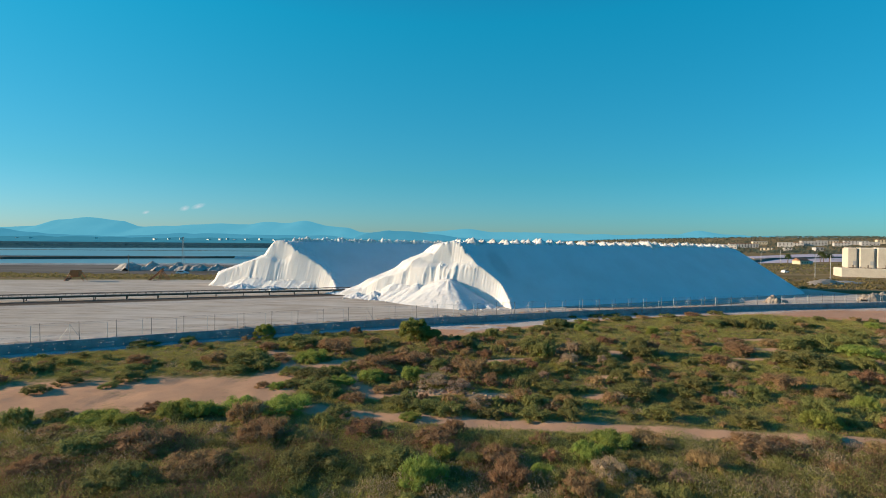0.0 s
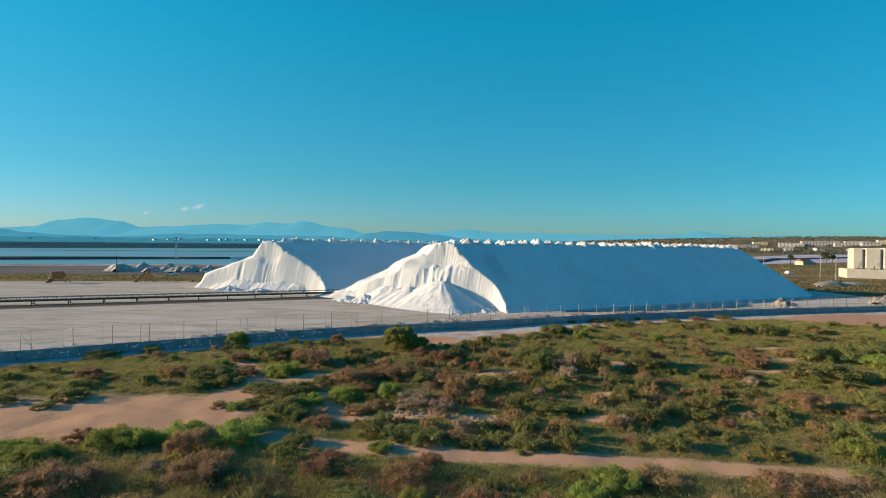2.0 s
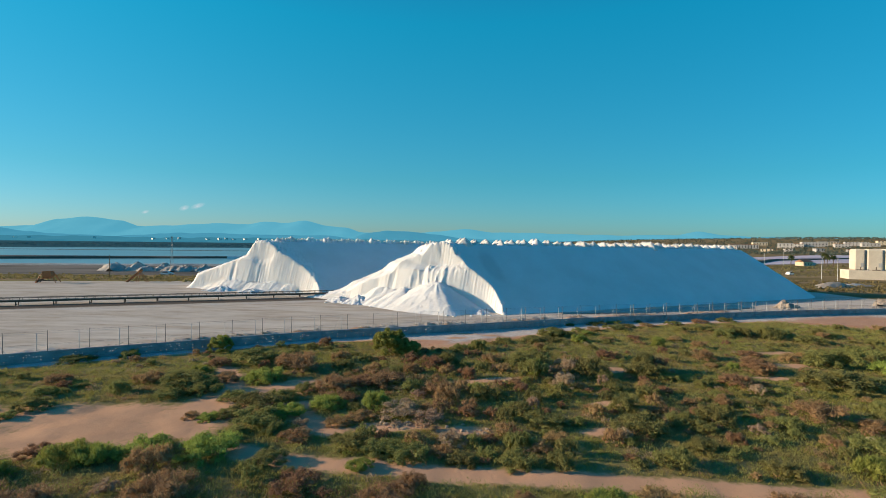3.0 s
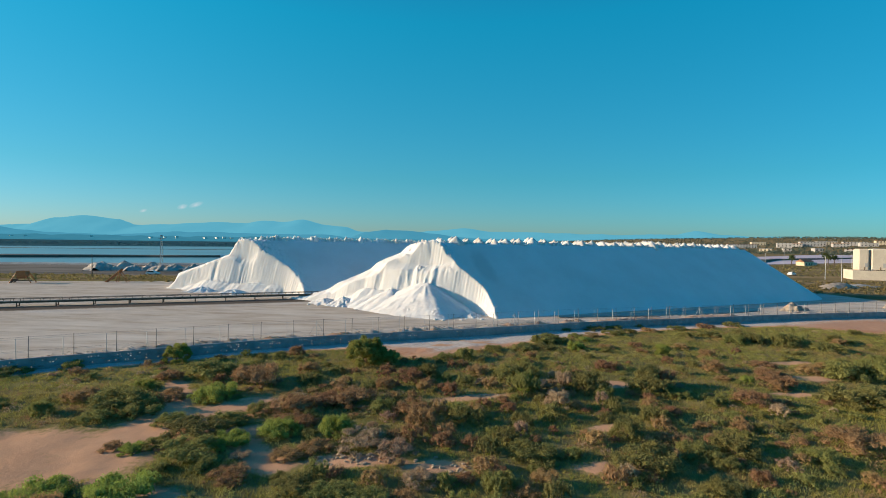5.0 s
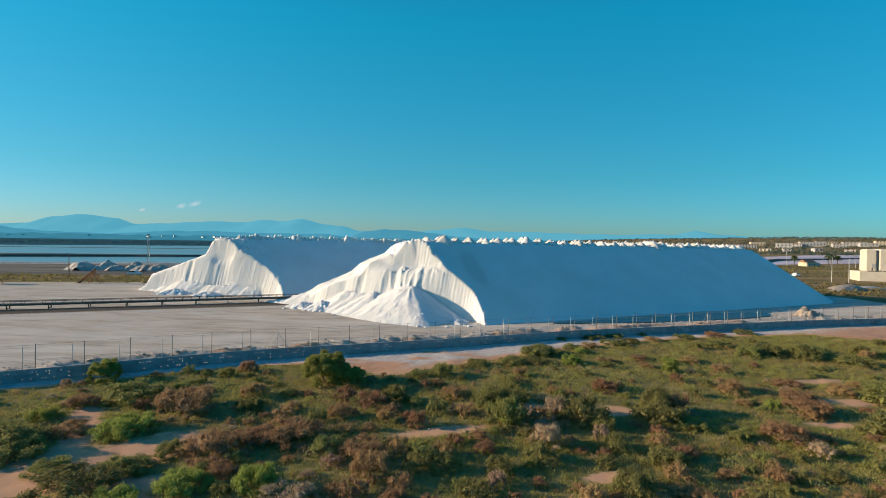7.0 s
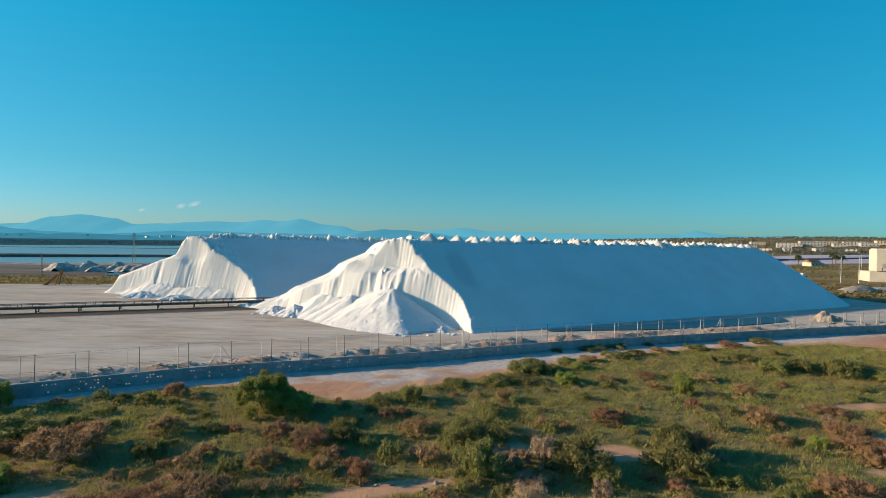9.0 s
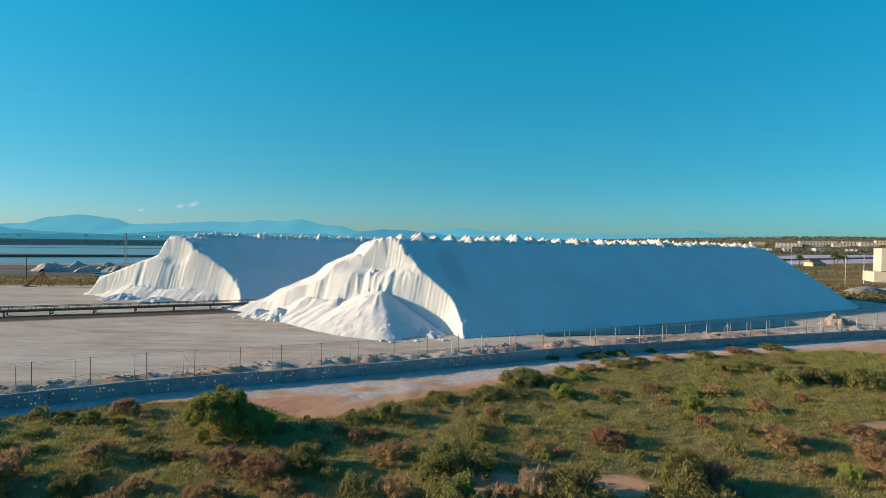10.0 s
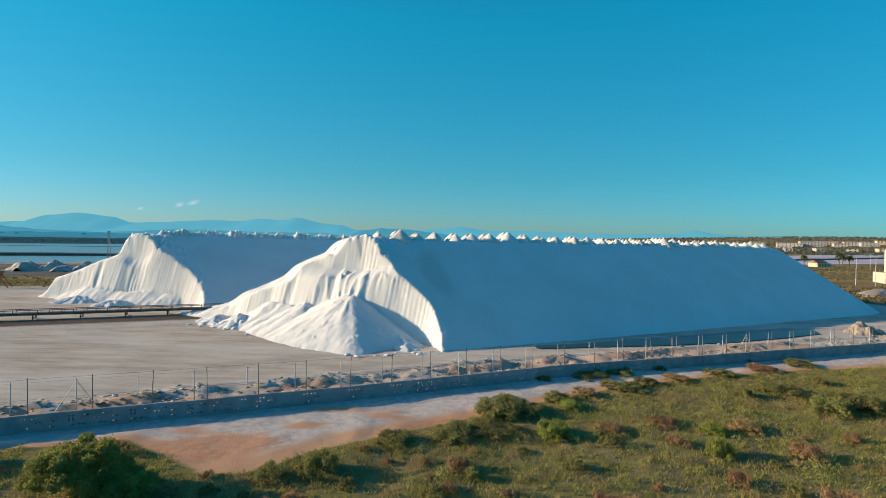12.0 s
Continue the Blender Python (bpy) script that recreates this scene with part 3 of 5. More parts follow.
    for ls, lw, lh, run, rough in lumps:
        r = np.hypot(S - ls, W - lw)
        ang = np.arctan2(W - lw, S - ls)
        gully = (value_noise(ang * 5 + 20, r * 0.12, seed + 8) - 0.5) * 0.3 * np.clip(r / 2, 0, 1)
        Z = np.maximum(Z, lh - r * (lh / run) + gully + (fbm(S * 1.3, W * 1.3, 3, seed + 7) - 0.5) * rough)
    for ds, dw, dh, sides in dumps:
        fall = 0.45 * np.log(sum(np.exp(((S - ds) * a + (W - dw) * b) * t / 0.45) for a, b, t in sides)) - 0.3
        r, ang = np.hypot(S - ds, W - dw), np.arctan2(W - dw, S - ds)
        chute = (value_noise(ang * 7 + 40, r * 0.3, seed + 21) - 0.5) * 0.14 * np.clip(r / 1.5, 0, 1)
        clods = np.maximum(fbm(S * 2.6, W * 2.6, 2, seed + 15) - 0.6, 0) * 0.35 * smoothstep(0.35, 0.6, fbm(S * 0.5, W * 0.5, 2, seed + 22))
        Z = np.maximum(Z, dh - fall + chute + clods + (fbm(S * 1.0, W * 1.0, 4, seed + 12) - 0.5) * 0.2)
    Z = Z + (fbm(S * 1.3, W * 1.3, 3, seed + 24) - 0.5) * 1.3 * smoothstep(8.2, 10.6, Z) * smoothstep(3.0, -0.5, S - cut - back - 1.5)
    Z = np.maximum(Z, -0.4)
    X, Y = ox + S * AX - W * AY, oy + S * AY + W * AX
    Z = Z + land(X, Y)
    ns, nw = S.shape
    i = (np.arange(ns - 1)[:, None] * nw + np.arange(nw - 1)[None, :]).ravel()
    keep = (np.max([Z.ravel()[i + k] - land(X, Y).ravel()[i + k] for k in (0, 1, nw, nw + 1)], axis=0) > -0.38)
    i = i[keep]
    return fast_mesh(name, np.stack([X.ravel(), Y.ravel(), Z.ravel()], 1), np.stack([i, i + nw, i + nw + 1, i + 1], 1), 4, M_SALT, True)


def cone_mesh(seed):
    """A tipped load of salt: a sharp straight-sided cone with runnels, its tail spilling over the near edge."""
    n = 15
    a = np.linspace(-1.3, 1.3, n)
    S, W = np.meshgrid(a, a, indexing="ij")
    ang = np.arctan2(W, S)
    tail = np.where(W < 0, 0.82, 1.0)
    r = np.hypot(S, W * tail) * (1 + 0.35 * (value_noise(ang * 1.5 + 7, S * 0 + seed, seed + 1) - 0.5))
    runnel = (value_noise(ang * 4 + 10, r * 0.8 + seed, seed) - 0.5) * 0.28
    Z = np.maximum(1.0 - 1.04 * r - 1.2 * np.maximum(r - 0.85, 0) + runnel * np.clip(2.2 * r, 0, 1) + 0.1 * (fbm(S * 4 + seed, W * 4, 2, seed + 3) - 0.5), -0.38)
    i = (np.arange(n - 1)[:, None] * n + np.arange(n - 1)[None, :]).ravel()
    return fast_mesh("crest_mound", np.stack([S.ravel(), W.ravel(), Z.ravel()], 1), np.stack([i, i + n, i + n + 1, i + 1], 1), 4, M_CONE, False)


CONES = [cone_mesh(k) for k in range(8)]
TURN_AXIS = math.degrees(math.atan2(AY, AX))


def crest_mounds(heap, ox, oy, first, last, wc, rng, high=11.3, step=3.0, skew=0.22, wide=1.55, tall=1.45, rows=(-1.05, -0.2, 0.7, 1.6), swell=0.0):
    """Rows of tipped cones that run across the crest; swell makes their size rise and fall along it."""
    s = first
    while s < last:
        big = 1.16 if rng.random() < 0.08 else rng.uniform(0.88, 1.08)
        big *= 1.0 - swell * ((s / 4.1) % 1.0)
        for row in rows:
            ss, ww = s + rng.uniform(-0.22, 0.22) + row * skew, wc + row + rng.uniform(-0.2, 0.2)
            x, y = ox + ss * AX - ww * AY, oy + ss * AY + ww * AX
            k = rng.uniform(0.78, 1.08) * big
            m = pose(x, y, float(land(x, y)) + high - 0.1, 0, 0, TURN_AXIS + rng.uniform(-25, 25)) @ Matrix.Diagonal((wide * k, 1.35 * k, tall * k, 1))
            part("crest_mound", CONES[rng.randrange(8)], heap, m=m)
        s += step * rng.uniform(0.85, 1.15)


rng = random.Random(4)
DUMP = ((-0.96, -0.28, 0.55), (-0.78, -0.63, 0.58), (0.5, -0.87, 0.58), (0.97, -0.24, 0.60), (-0.94, 0.34, 0.5), (0.3, 0.95, 0.3))
heap_a = tagged(new("salt_ridge", heap_mesh("salt_ridge", 11.7, 81.7, 83.6, 11, fine=0.125, nick=1.2, ramp_at=-5.6, dumps=((-6.1, 12.4, 4.9, DUMP), (-3.9, 9.6, 3.0, DUMP)), lumps=((-2.6, 5.8, 0.9, 2.6, 0.5), (-2.4, 3.4, 0.5, 1.8, 0.4), (-10.6, 17.0, 3.3, 6.6, 0.2), (-13.5, 20.5, 2.4, 5.2, 0.25), (-18.0, 22.0, 1.5, 3.0, 0.8), (-20.5, 26.0, 0.9, 2.6, 0.5)))),
                "long ridge of harvested white salt with a scraped near end", "salt ridge", "salt ridges in the yard")
crest_mounds(heap_a, 11.7, 81.7, -1.0, 84, 18.0, rng)
heap_b = tagged(new("salt_ridge", heap_mesh("salt_ridge_back", -24.0, 105.3, 92, 23, fine=0.16, lean=(0.9, 1.2), ramp_at=-12.0, rise=0.15, drop=((-0.6, 0.0), (0.4, 1.6), (1.5, 3.6), (4.9, 5.1), (9.0, 6.9), (12.1, 8.2), (13.1, 10.2), (15.0, 12.2)), bulge=2.6, top=(-11.4, 18.0), bench=(18.0, 5.5, 7.0, 4.2), scoop=(-11.0, 13.5, 1.4, 2.6), apron=(7.0, 22.5, 1.5),
                lumps=((-19, 17, 1.0, 3.5, 0.5), (-13, 11, 0.9, 3.0, 0.5)))),
                "second long white salt ridge behind the belt conveyor", "salt ridge", "salt ridges in the yard")
crest_mounds(heap_b, -24.0, 105.3, -6.5, 92, 18.0, rng, step=0.62, skew=0.3, wide=1.0, tall=1.5, rows=(-0.95, 0.5), swell=0.35)

# ---- concrete wall with weep holes ----
def panel_mesh(seed, length=3.0, high=1.0, thick=0.16):
    """A precast panel, pierced by rows of small square holes."""
    r = random.Random(seed)
    nx, nz = 30, 10
    cx, cz = length / nx, high / nz
    holes = set()
    for row in (2, 5, 7):
        k = 1
        while k < nx - 3:
            if r.random() < (0.55 if row != 7 else 0.42):
                holes.add((k, row)), holes.add((k + 2, row))
                k += 2
            k += r.choice((3, 4, 5))
    vs, fs, at = [], [], {}

    def v(i, k, back):
        key = (i, k, back)
        if key not in at:
            at[key] = len(vs)
            vs.append((i * cx, thick if back else 0.0, k * cz))
        return at[key]

    solid = lambda i, k: 0 <= i < nx and 0 <= k < nz and (i, k) not in holes
    # runs of whole cells between the holes are joined into one face
    for k in range(nz):
        i = 0
        while i < nx:
            if (i, k) in holes:
                i += 1
                continue
            j = i
            while j < nx and (j, k) not in holes:
                j += 1
            fs.append((v(i, k, 0), v(j, k, 0), v(j, k + 1, 0), v(i, k + 1, 0)))
            fs.append((v(j, k, 1), v(i, k, 1), v(i, k + 1, 1), v(j, k + 1, 1)))
            i = j
    for i, k in holes:
        if r.random() < (0.3 if k == 7 else 0.7):
            e = len(vs)
            vs += [(i * cx, thick * 0.7, k * cz), ((i + 1) * cx, thick * 0.7, k * cz), ((i + 1) * cx, thick * 0.7, (k + 1) * cz), (i * cx, thick * 0.7, (k + 1) * cz)]
            fs.append((e, e + 1, e + 2, e + 3))
        fs += [(v(i, k, 0), v(i, k, 1), v(i + 1, k, 1), v(i + 1, k, 0)), (v(i, k + 1, 0), v(i + 1, k + 1, 0), v(i + 1, k + 1, 1), v(i, k + 1, 1)),
               (v(i, k, 0), v(i, k + 1, 0), v(i, k + 1, 1), v(i, k, 1)), (v(i + 1, k, 0), v(i + 1, k, 1), v(i + 1, k + 1, 1), v(i + 1, k + 1, 0))]
    fs += [(v(0, nz, 0), v(nx, nz, 0), v(nx, nz, 1), v(0, nz, 1)), (v(0, 0, 1), v(0, 0, 0), v(0, nz, 0), v(0, nz, 1)), (v(nx, 0, 0), v(nx, 0, 1), v(nx, nz, 1), v(nx, nz, 0))]
    return mesh_of("wall_panel", vs, fs, M_CONCRETE)


def along_wall(start, stop, step, back=0.0, anchor=None):
    """Places along the wall's line, each with its direction in degrees, back metres behind it."""
    xs = np.linspace(start, stop, 4000)
    ys = wall_y(xs)
    run = np.concatenate([[0], np.cumsum(np.hypot(np.diff(xs), np.diff(ys)))])
    out = []
    first = 0.0 if anchor is None else np.interp(anchor, xs, run) % step
    for d in np.arange(first, run[-1], step):
        x, x2 = np.interp(d, run, xs), np.interp(d + step, run, xs)
        y, y2 = wall_y(x), wall_y(x2)
        a = math.atan2(y2 - y, x2 - x)
        out.append((x - back * math.sin(a), y + back * math.cos(a), math.degrees(a)))
    return out


def build_wall():
    wall = empty("wall_yard", pose(0, 0, 0), "low grey concrete wall pierced by small drain holes", "wall", kind="structure")
    kinds = [panel_mesh(k) for k in range(5)]
    r = random.Random(8)
    for x, y, a in along_wall(-95, 150, 3.0):
        x2, y2 = x + 3 * math.cos(radians(a)), y + 3 * math.sin(radians(a))
        z1, z2 = float(land(x, y)), float(land(x2, y2))
        part("wall_panel", kinds[r.randrange(5)], wall, m=pose(x, y, z1 - 0.03, 0, -math.degrees(math.atan2(z2 - z1, 3.0)), a) @ Matrix.Diagonal((0.999, 1, r.uniform(1.0, 1.04), 1)))


build_wall()


# ---- fences ----
def post_mesh(high, rad, mat, cap=True):
    bm = bmesh.new()
    rod(bm, (0, 0, -0.2), (0, 0, high), rad, sides=8)
    if cap:
        rod(bm, (0, 0, high), (0, 0, high + 0.03), rad * 1.3, rad * 0.5, 8)
    return from_bm("post", bm, mat, True)


def wire_mesh(name, pts, rad, mat):
    bm = bmesh.new()
    for a, b in zip(pts[:-1], pts[1:]):
        rod(bm, a, b, rad, sides=4)
    return from_bm(name, bm, mat)


def build_fence(back, step, anchor, high, rad, mat, label, braces=()):
    fence = empty("fence", pose(0, 0, 0), label, "fence", "fences behind the wall")
    post = post_mesh(high, rad, mat)
    places = along_wall(-92, 148, step, back, anchor)
    braced = {min(range(len(places)), key=lambda i: abs(places[i][0] - bx)) for bx in braces}
    tops = []
    r = random.Random(int(back * 10))
    for n, (x, y, a) in enumerate(places):
        z = float(land(x, y))
        part("post", post, fence, m=pose(x, y, z, r.uniform(-1.2, 1.2), r.uniform(-1.2, 1.2), a))
        tops.append((x, y, z))
        if n in braced:
            bm = bmesh.new()
            rod(bm, (-1.35, 0, 0.0), (-0.03, 0, high * 0.93), rad * 0.7, sides=6)
            part("brace", from_bm("brace", bm, mat), fence, m=pose(x, y, z, 0, 0, a))
            bm = bmesh.new()
            rod(bm, (1.35, 0, 0.0), (0.03, 0, high * 0.93), rad * 0.7, sides=6)
            part("brace", from_bm("brace", bm, mat), fence, m=pose(x, y, z, 0, 0, a))
    for h in (0.15, 0.5, 0.98):
        part("wire", wire_mesh("wire", [(x, y, z + high * h) for x, y, z in tops], 0.007, mat), fence, "thin steel wire")
    return fence


build_fence(1.9, 3.15, -9.5, 2.35, 0.028, M_GALV, "galvanised steel post fence with strained wires and braces", (-70, -39.5, -10.2, 14.5, 43.4, 55, 66, 82, 100))
build_fence(2.05, 3.15, -8.8, 2.5, 0.030, M_DARKSTEEL, "dark steel post fence with slack thin wires")

# ---- belt conveyor ----
CONV_A, CONV_B = Vector((-125.0, 58.6, 0)), Vector((2.0, 114.5, 0))


def build_conveyor():
    d = CONV_B - CONV_A
    length, turn = d.length, math.degrees(math.atan2(d.y, d.x))
    za, zb = float(land(CONV_A.x, CONV_A.y)), float(land(CONV_B.x, CONV_B.y))
    root = empty("belt_conveyor", pose(CONV_A.x, CONV_A.y, za - 0.2, 0, math.degrees(math.atan2(za - zb, length)), turn), "long low rusty belt conveyor on short legs", "conveyor")
    bm = bmesh.new()
    for side in (-0.55, 0.55):
        box(bm, 0, length, side - 0.04, side + 0.04, 0.78, 1.02, 0.01)
    part("side_beam", from_bm("side_beam", bm, M_CONV), root)
    bm = bmesh.new()
    box(bm, 0, length, -0.5, 0.5, 1.0, 1.05)
    part("belt", from_bm("belt", bm, M_BELT), root, "dark rubber belt")
    bm = bmesh.new()
    box(bm, 0, length, -0.36, 0.36, 0.72, 0.75)
    part("return_belt", from_bm("return_belt", bm, M_BELT), root)
    for side in (-0.62, 0.62):
        bm = bmesh.new()
        rod(bm, (0, side, 1.42), (length, side, 1.42), 0.045, sides=6)
        part("handrail", from_bm("handrail", bm, M_CONV), root)
    bm = bmesh.new()
    for s in (-0.55, 0.55):
        box(bm, -0.07, 0.07, s - 0.06, s + 0.06, -0.3, 0.8)
    box(bm, -0.05, 0.05, -0.55, 0.55, 0.3, 0.4)
    box(bm, -0.3, 0.3, -0.75, 0.75, -0.35, 0.06)
    leg = from_bm("leg", bm, M_CONV)
    bm = bmesh.new()
    for s in (-0.62, 0.62):
        box(bm, -0.03, 0.03, s - 0.03, s + 0.03, 0.95, 1.42)
    rod(bm, (0, -0.55, 1.0), (0, 0.55, 1.0), 0.07, sides=8)
    idler = from_bm("idler", bm, M_CONV)
    x = 2.0
    while x < length:
        part("leg", leg, root, m=pose(x, 0, 0))
        x += 5.0
    x = 40.0
    while x < length:
        part("idler", idler, root, m=pose(x, 0, 0))
        x += 1.25


build_conveyor()


# ---- machines by the grass strip ----
def wheel_mesh(rad, wide):
    bm = bmesh.new()
    rod(bm, (0, -wide / 2, 0), (0, wide / 2, 0), rad, sides=18)
    edges = [e for e in bm.edges if abs(abs(e.verts[0].co.y) - wide / 2) < 1e-4 and abs(abs(e.verts[1].co.y) - wide / 2) < 1e-4 and e.verts[0].co.y * e.verts[1].co.y > 0]
    bmesh.ops.bevel(bm, geom=edges, offset=wide * 0.2, segments=2, affect="EDGES")
    return from_bm("wheel", bm, M_TYRE, True)


def rim_mesh(rad, wide):
    bm = bmesh.new()
    rod(bm, (0, -wide / 2 - 0.01, 0), (0, wide / 2 + 0.01, 0), rad, sides=14)
    return from_bm("rim", bm, M_GALV)


def add_wheel(parent, m, rad, wide):
    w = part("wheel", wheel_mesh(rad, wide), parent, "black rubber tyre", m)
    part("rim", rim_mesh(rad * 0.55, wide), w)


def build_hopper(x, y):
    root = empty("salt_hopper", pose(x, y, float(land(x, y)), 0, 0, 15) @ Matrix.Scale(0.82, 4), "rusty orange salt hopper on splayed legs with wheels", "hopper")
    bm = bmesh.new()
    n0 = [bm.verts.new(p) for p in ((-0.9, -0.8, 1.3), (0.9, -0.8, 1.3), (0.9, 0.8, 1.3), (-0.9, 0.8, 1.3))]
    n1 = [bm.verts.new(p) for p in ((-1.15, -1.1, 2.2), (1.15, -1.1, 2.2), (1.15, 1.1, 2.2), (-1.15, 1.1, 2.2))]
    n2 = [bm.verts.new(p) for p in ((-1.15, -1.1, 3.5), (1.15, -1.1, 3.5), (1.15, 1.1, 3.5), (-1.15, 1.1, 3.5))]
    for a, b in ((n0, n1), (n1, n2)):
        for k in range(4):
            bm.faces.new((a[k], a[(k + 1) % 4], b[(k + 1) % 4], b[k]))
    bm.faces.new(n0[::-1])
    part("bin", from_bm("bin", bm, M_ORANGE), root)
    for sx in (-1, 1):
        for sy in (-1, 1):
            bm = bmesh.new()
            rod(bm, (sx * 2.7, sy * 1.4, 0.0), (sx * 1.1, sy * 1.1, 2.9), 0.13, sides=6)
            part("leg", from_bm("leg", bm, M_ORANGE), root)
    bm = bmesh.new()
    box(bm, -2.4, 2.4, -0.12, 0.12, 0.55, 0.75)
    box(bm, -3.0, -1.2, -0.3, 0.3, 0.5, 1.2, 0.04)
    part("chassis", from_bm("chassis", bm, M_CONV), root)
    for sy in (-0.8, 0.8):
        add_wheel(root, pose(-2.6, sy, 0.42), 0.42, 0.3)


def build_stacker(x, y):
    root = empty("loading_conveyor", pose(x, y, float(land(x, y)), 0, 0, 10) @ Matrix.Scale(0.85, 4), "rusty orange inclined loading conveyor on a trestle", "conveyor")
    bm = bmesh.new()
    m = pose(-0.6, 0, 1.95, 0, -42, 0)
    box(bm, -3.0, 3.0, -0.5, 0.5, -0.2, 0.25, 0.02, m)
    part("boom", from_bm("boom", bm, M_ORANGE), root)
    bm = bmesh.new()
    box(bm, -3.0, 3.0, -0.4, 0.4, 0.255, 0.29, 0, m)
    part("belt", from_bm("belt", bm, M_BELT), root)
    for sy in (-0.6, 0.6):
        for x1 in (0.2, 2.6):
            bm = bmesh.new()
            rod(bm, (x1 * 1.25, sy * 1.3, 0), (1.0, sy, 3.4), 0.12, sides=6)
            part("leg", from_bm("leg", bm, M_ORANGE), root)
    bm = bmesh.new()
    box(bm, -3.2, -0.8, -0.5, 0.5, 0.0, 0.14)
    box(bm, 0.5, 2.2, -0.05, 0.05, 0.9, 1.0)
    part("foot_frame", from_bm("foot_frame", bm, M_CONV), root)


build_hopper(-98.0, 125.0)
build_stacker(-80.5, 132.5)


# ---- poles ----
def utility_pole(x, y, high, rad, label):
    root = empty("utility_pole", pose(x, y, float(land(x, y))), label, "pole", "poles by the salt pans")
    bm = bmesh.new()
    rod(bm, (0, 0, -0.3), (0, 0, high), rad, rad * 0.7, 8)
    part("shaft", from_bm("shaft", bm, M_TRUNK), root)
    bm = bmesh.new()
    box(bm, -0.5, 0.5, -0.05, 0.05, high - 0.5, high - 0.38)
    part("crossarm", from_bm("crossarm", bm, M_TRUNK), root)


utility_pole(-108.5, 161.7, 7.3, 0.14, "dark wooden utility pole standing in low grass")


def lattice_mast(x, y, high):
    root = empty("lattice_mast", pose(x, y, -2.0, 0, 0, 20), "tall thin steel lattice mast with a small crosshead", "mast")
    for sx, sy in ((-1, -1), (1, -1), (1, 1), (-1, 1)):
        bm = bmesh.new()
        rod(bm, (sx * 0.55, sy * 0.55, 0), (sx * 0.28, sy * 0.28, high), 0.07, sides=4)
        part("upright", from_bm("upright", bm, M_GALV), root)
    n = 12
    for k in range(n):
        bm = bmesh.new()
        a, b = k / n, (k + 1) / n
        ra, rb = 0.55 - 0.27 * a, 0.55 - 0.27 * b
        c = [(-1, -1), (1, -1), (1, 1), (-1, 1)]
        for i in range(4):
            (x0, y0), (x1, y1) = c[i], c[(i + 1) % 4]
            rod(bm, (x0 * ra, y0 * ra, a * high), (x1 * rb, y1 * rb, b * high), 0.035, sides=4)
        part("bracing", from_bm("bracing", bm, M_GALV), root)
    bm = bmesh.new()
    box(bm, -1.3, 1.3, -0.1, 0.1, high - 1.6, high - 1.35)
    box(bm, -0.5, 0.5, -0.5, 0.5, high - 0.3, high + 0.2)
    part("crosshead", from_bm("crosshead", bm, M_GALV), root)


lattice_mast(-137.0, 246.8, 14.6)


# ---- loose heaps ----
def mound_mesh(name, seed, rx, ry, high, mat, rough=0.3, n=30, power=1.9):
    a = np.linspace(-1, 1, n)
    S, W = np.meshgrid(a, a, indexing="ij")
    r = np.hypot(S, W)
    ang = np.arctan2(W, S)
    r = r * (1 + 0.35 * (value_noise(ang * 1.6 + 9, r * 0 + seed, seed) - 0.5))
    Z = np.maximum(1 - r ** power + rough * (fbm(S * 3 + seed, W * 3, 4, seed) - 0.5), -0.1) * high
    i = (np.arange(n - 1)[:, None] * n + np.arange(n - 1)[None, :]).ravel()
    zz = Z.ravel()
    return fast_mesh(name, np.stack([(S * rx).ravel(), (W * ry).ravel(), zz], 1), np.stack([i, i + n, i + n + 1, i + 1], 1), 4, mat, True)


def mound(x, y, rx, ry, high, mat, seed, label, turn=0.0, group="", rough=0.3, power=1.9):
    ob = tagged(new("salt_mound", mound_mesh("salt_mound", seed, rx, ry, high, mat, rough, 30, power)), label, "mound", group)
    ob.matrix_basis = pose(x, y, float(land(x, y)) - 0.3, 0, 0, turn)


for k, (dx, dy, rx, ry, hh) in enumerate(((0, 0, 7, 6, 3.6), (8, 3, 6, 6, 3.9), (14, 0, 5, 5, 2.6), (19, 3, 5, 5, 3.4), (25, 0, 5, 5, 2.7), (30, 2, 6, 5, 3.1), (37, 3, 6, 5, 2.7), (45, 4, 7, 5, 2.5), (53, 5, 6, 5, 2.4))):
    mound(-136 + dx, 203 + dy, rx, ry, hh, M_SALT_OLD, 40 + k, "grey-white tipped heap of old salt beyond the yard", 10 * k, "tipped heaps by the pans", 0.8, 1.15)
mound(69.0, 97.6, 2.5, 2.0, 1.6, M_DEBRIS, 61, "rough pinkish heap of rubble and salt lumps behind the fence", 20, "", 1.2)
mound(96.5, 104.5, 4.5, 2.4, 2.0, M_DEBRIS, 62, "rough pale heap of rubble and salt lumps by the fence", 20, "", 1.2)
mound(127, 156, 9.0, 4.0, 2.0, M_DEBRIS, 63, "low pale heap of spilt salt past the ridge", 24)
mound(137, 161, 12, 4, 1.2, M_SALT_OLD, 64, "low pale spoil bank in the scrub", 20)

# ---- water ----
def pond(name, pts, mat, z, label):
    me = mesh_of(name, [(x, y, z) for x, y in pts] + [(x, y, z - 0.3) for x, y in pts],
                 [tuple(range(len(pts)))] + [(k, k + len(pts), (k + 1) % len(pts) + len(pts), (k + 1) % len(pts)) for k in range(len(pts))], mat)
    tagged(new(name, me), label, "water", kind="structure")


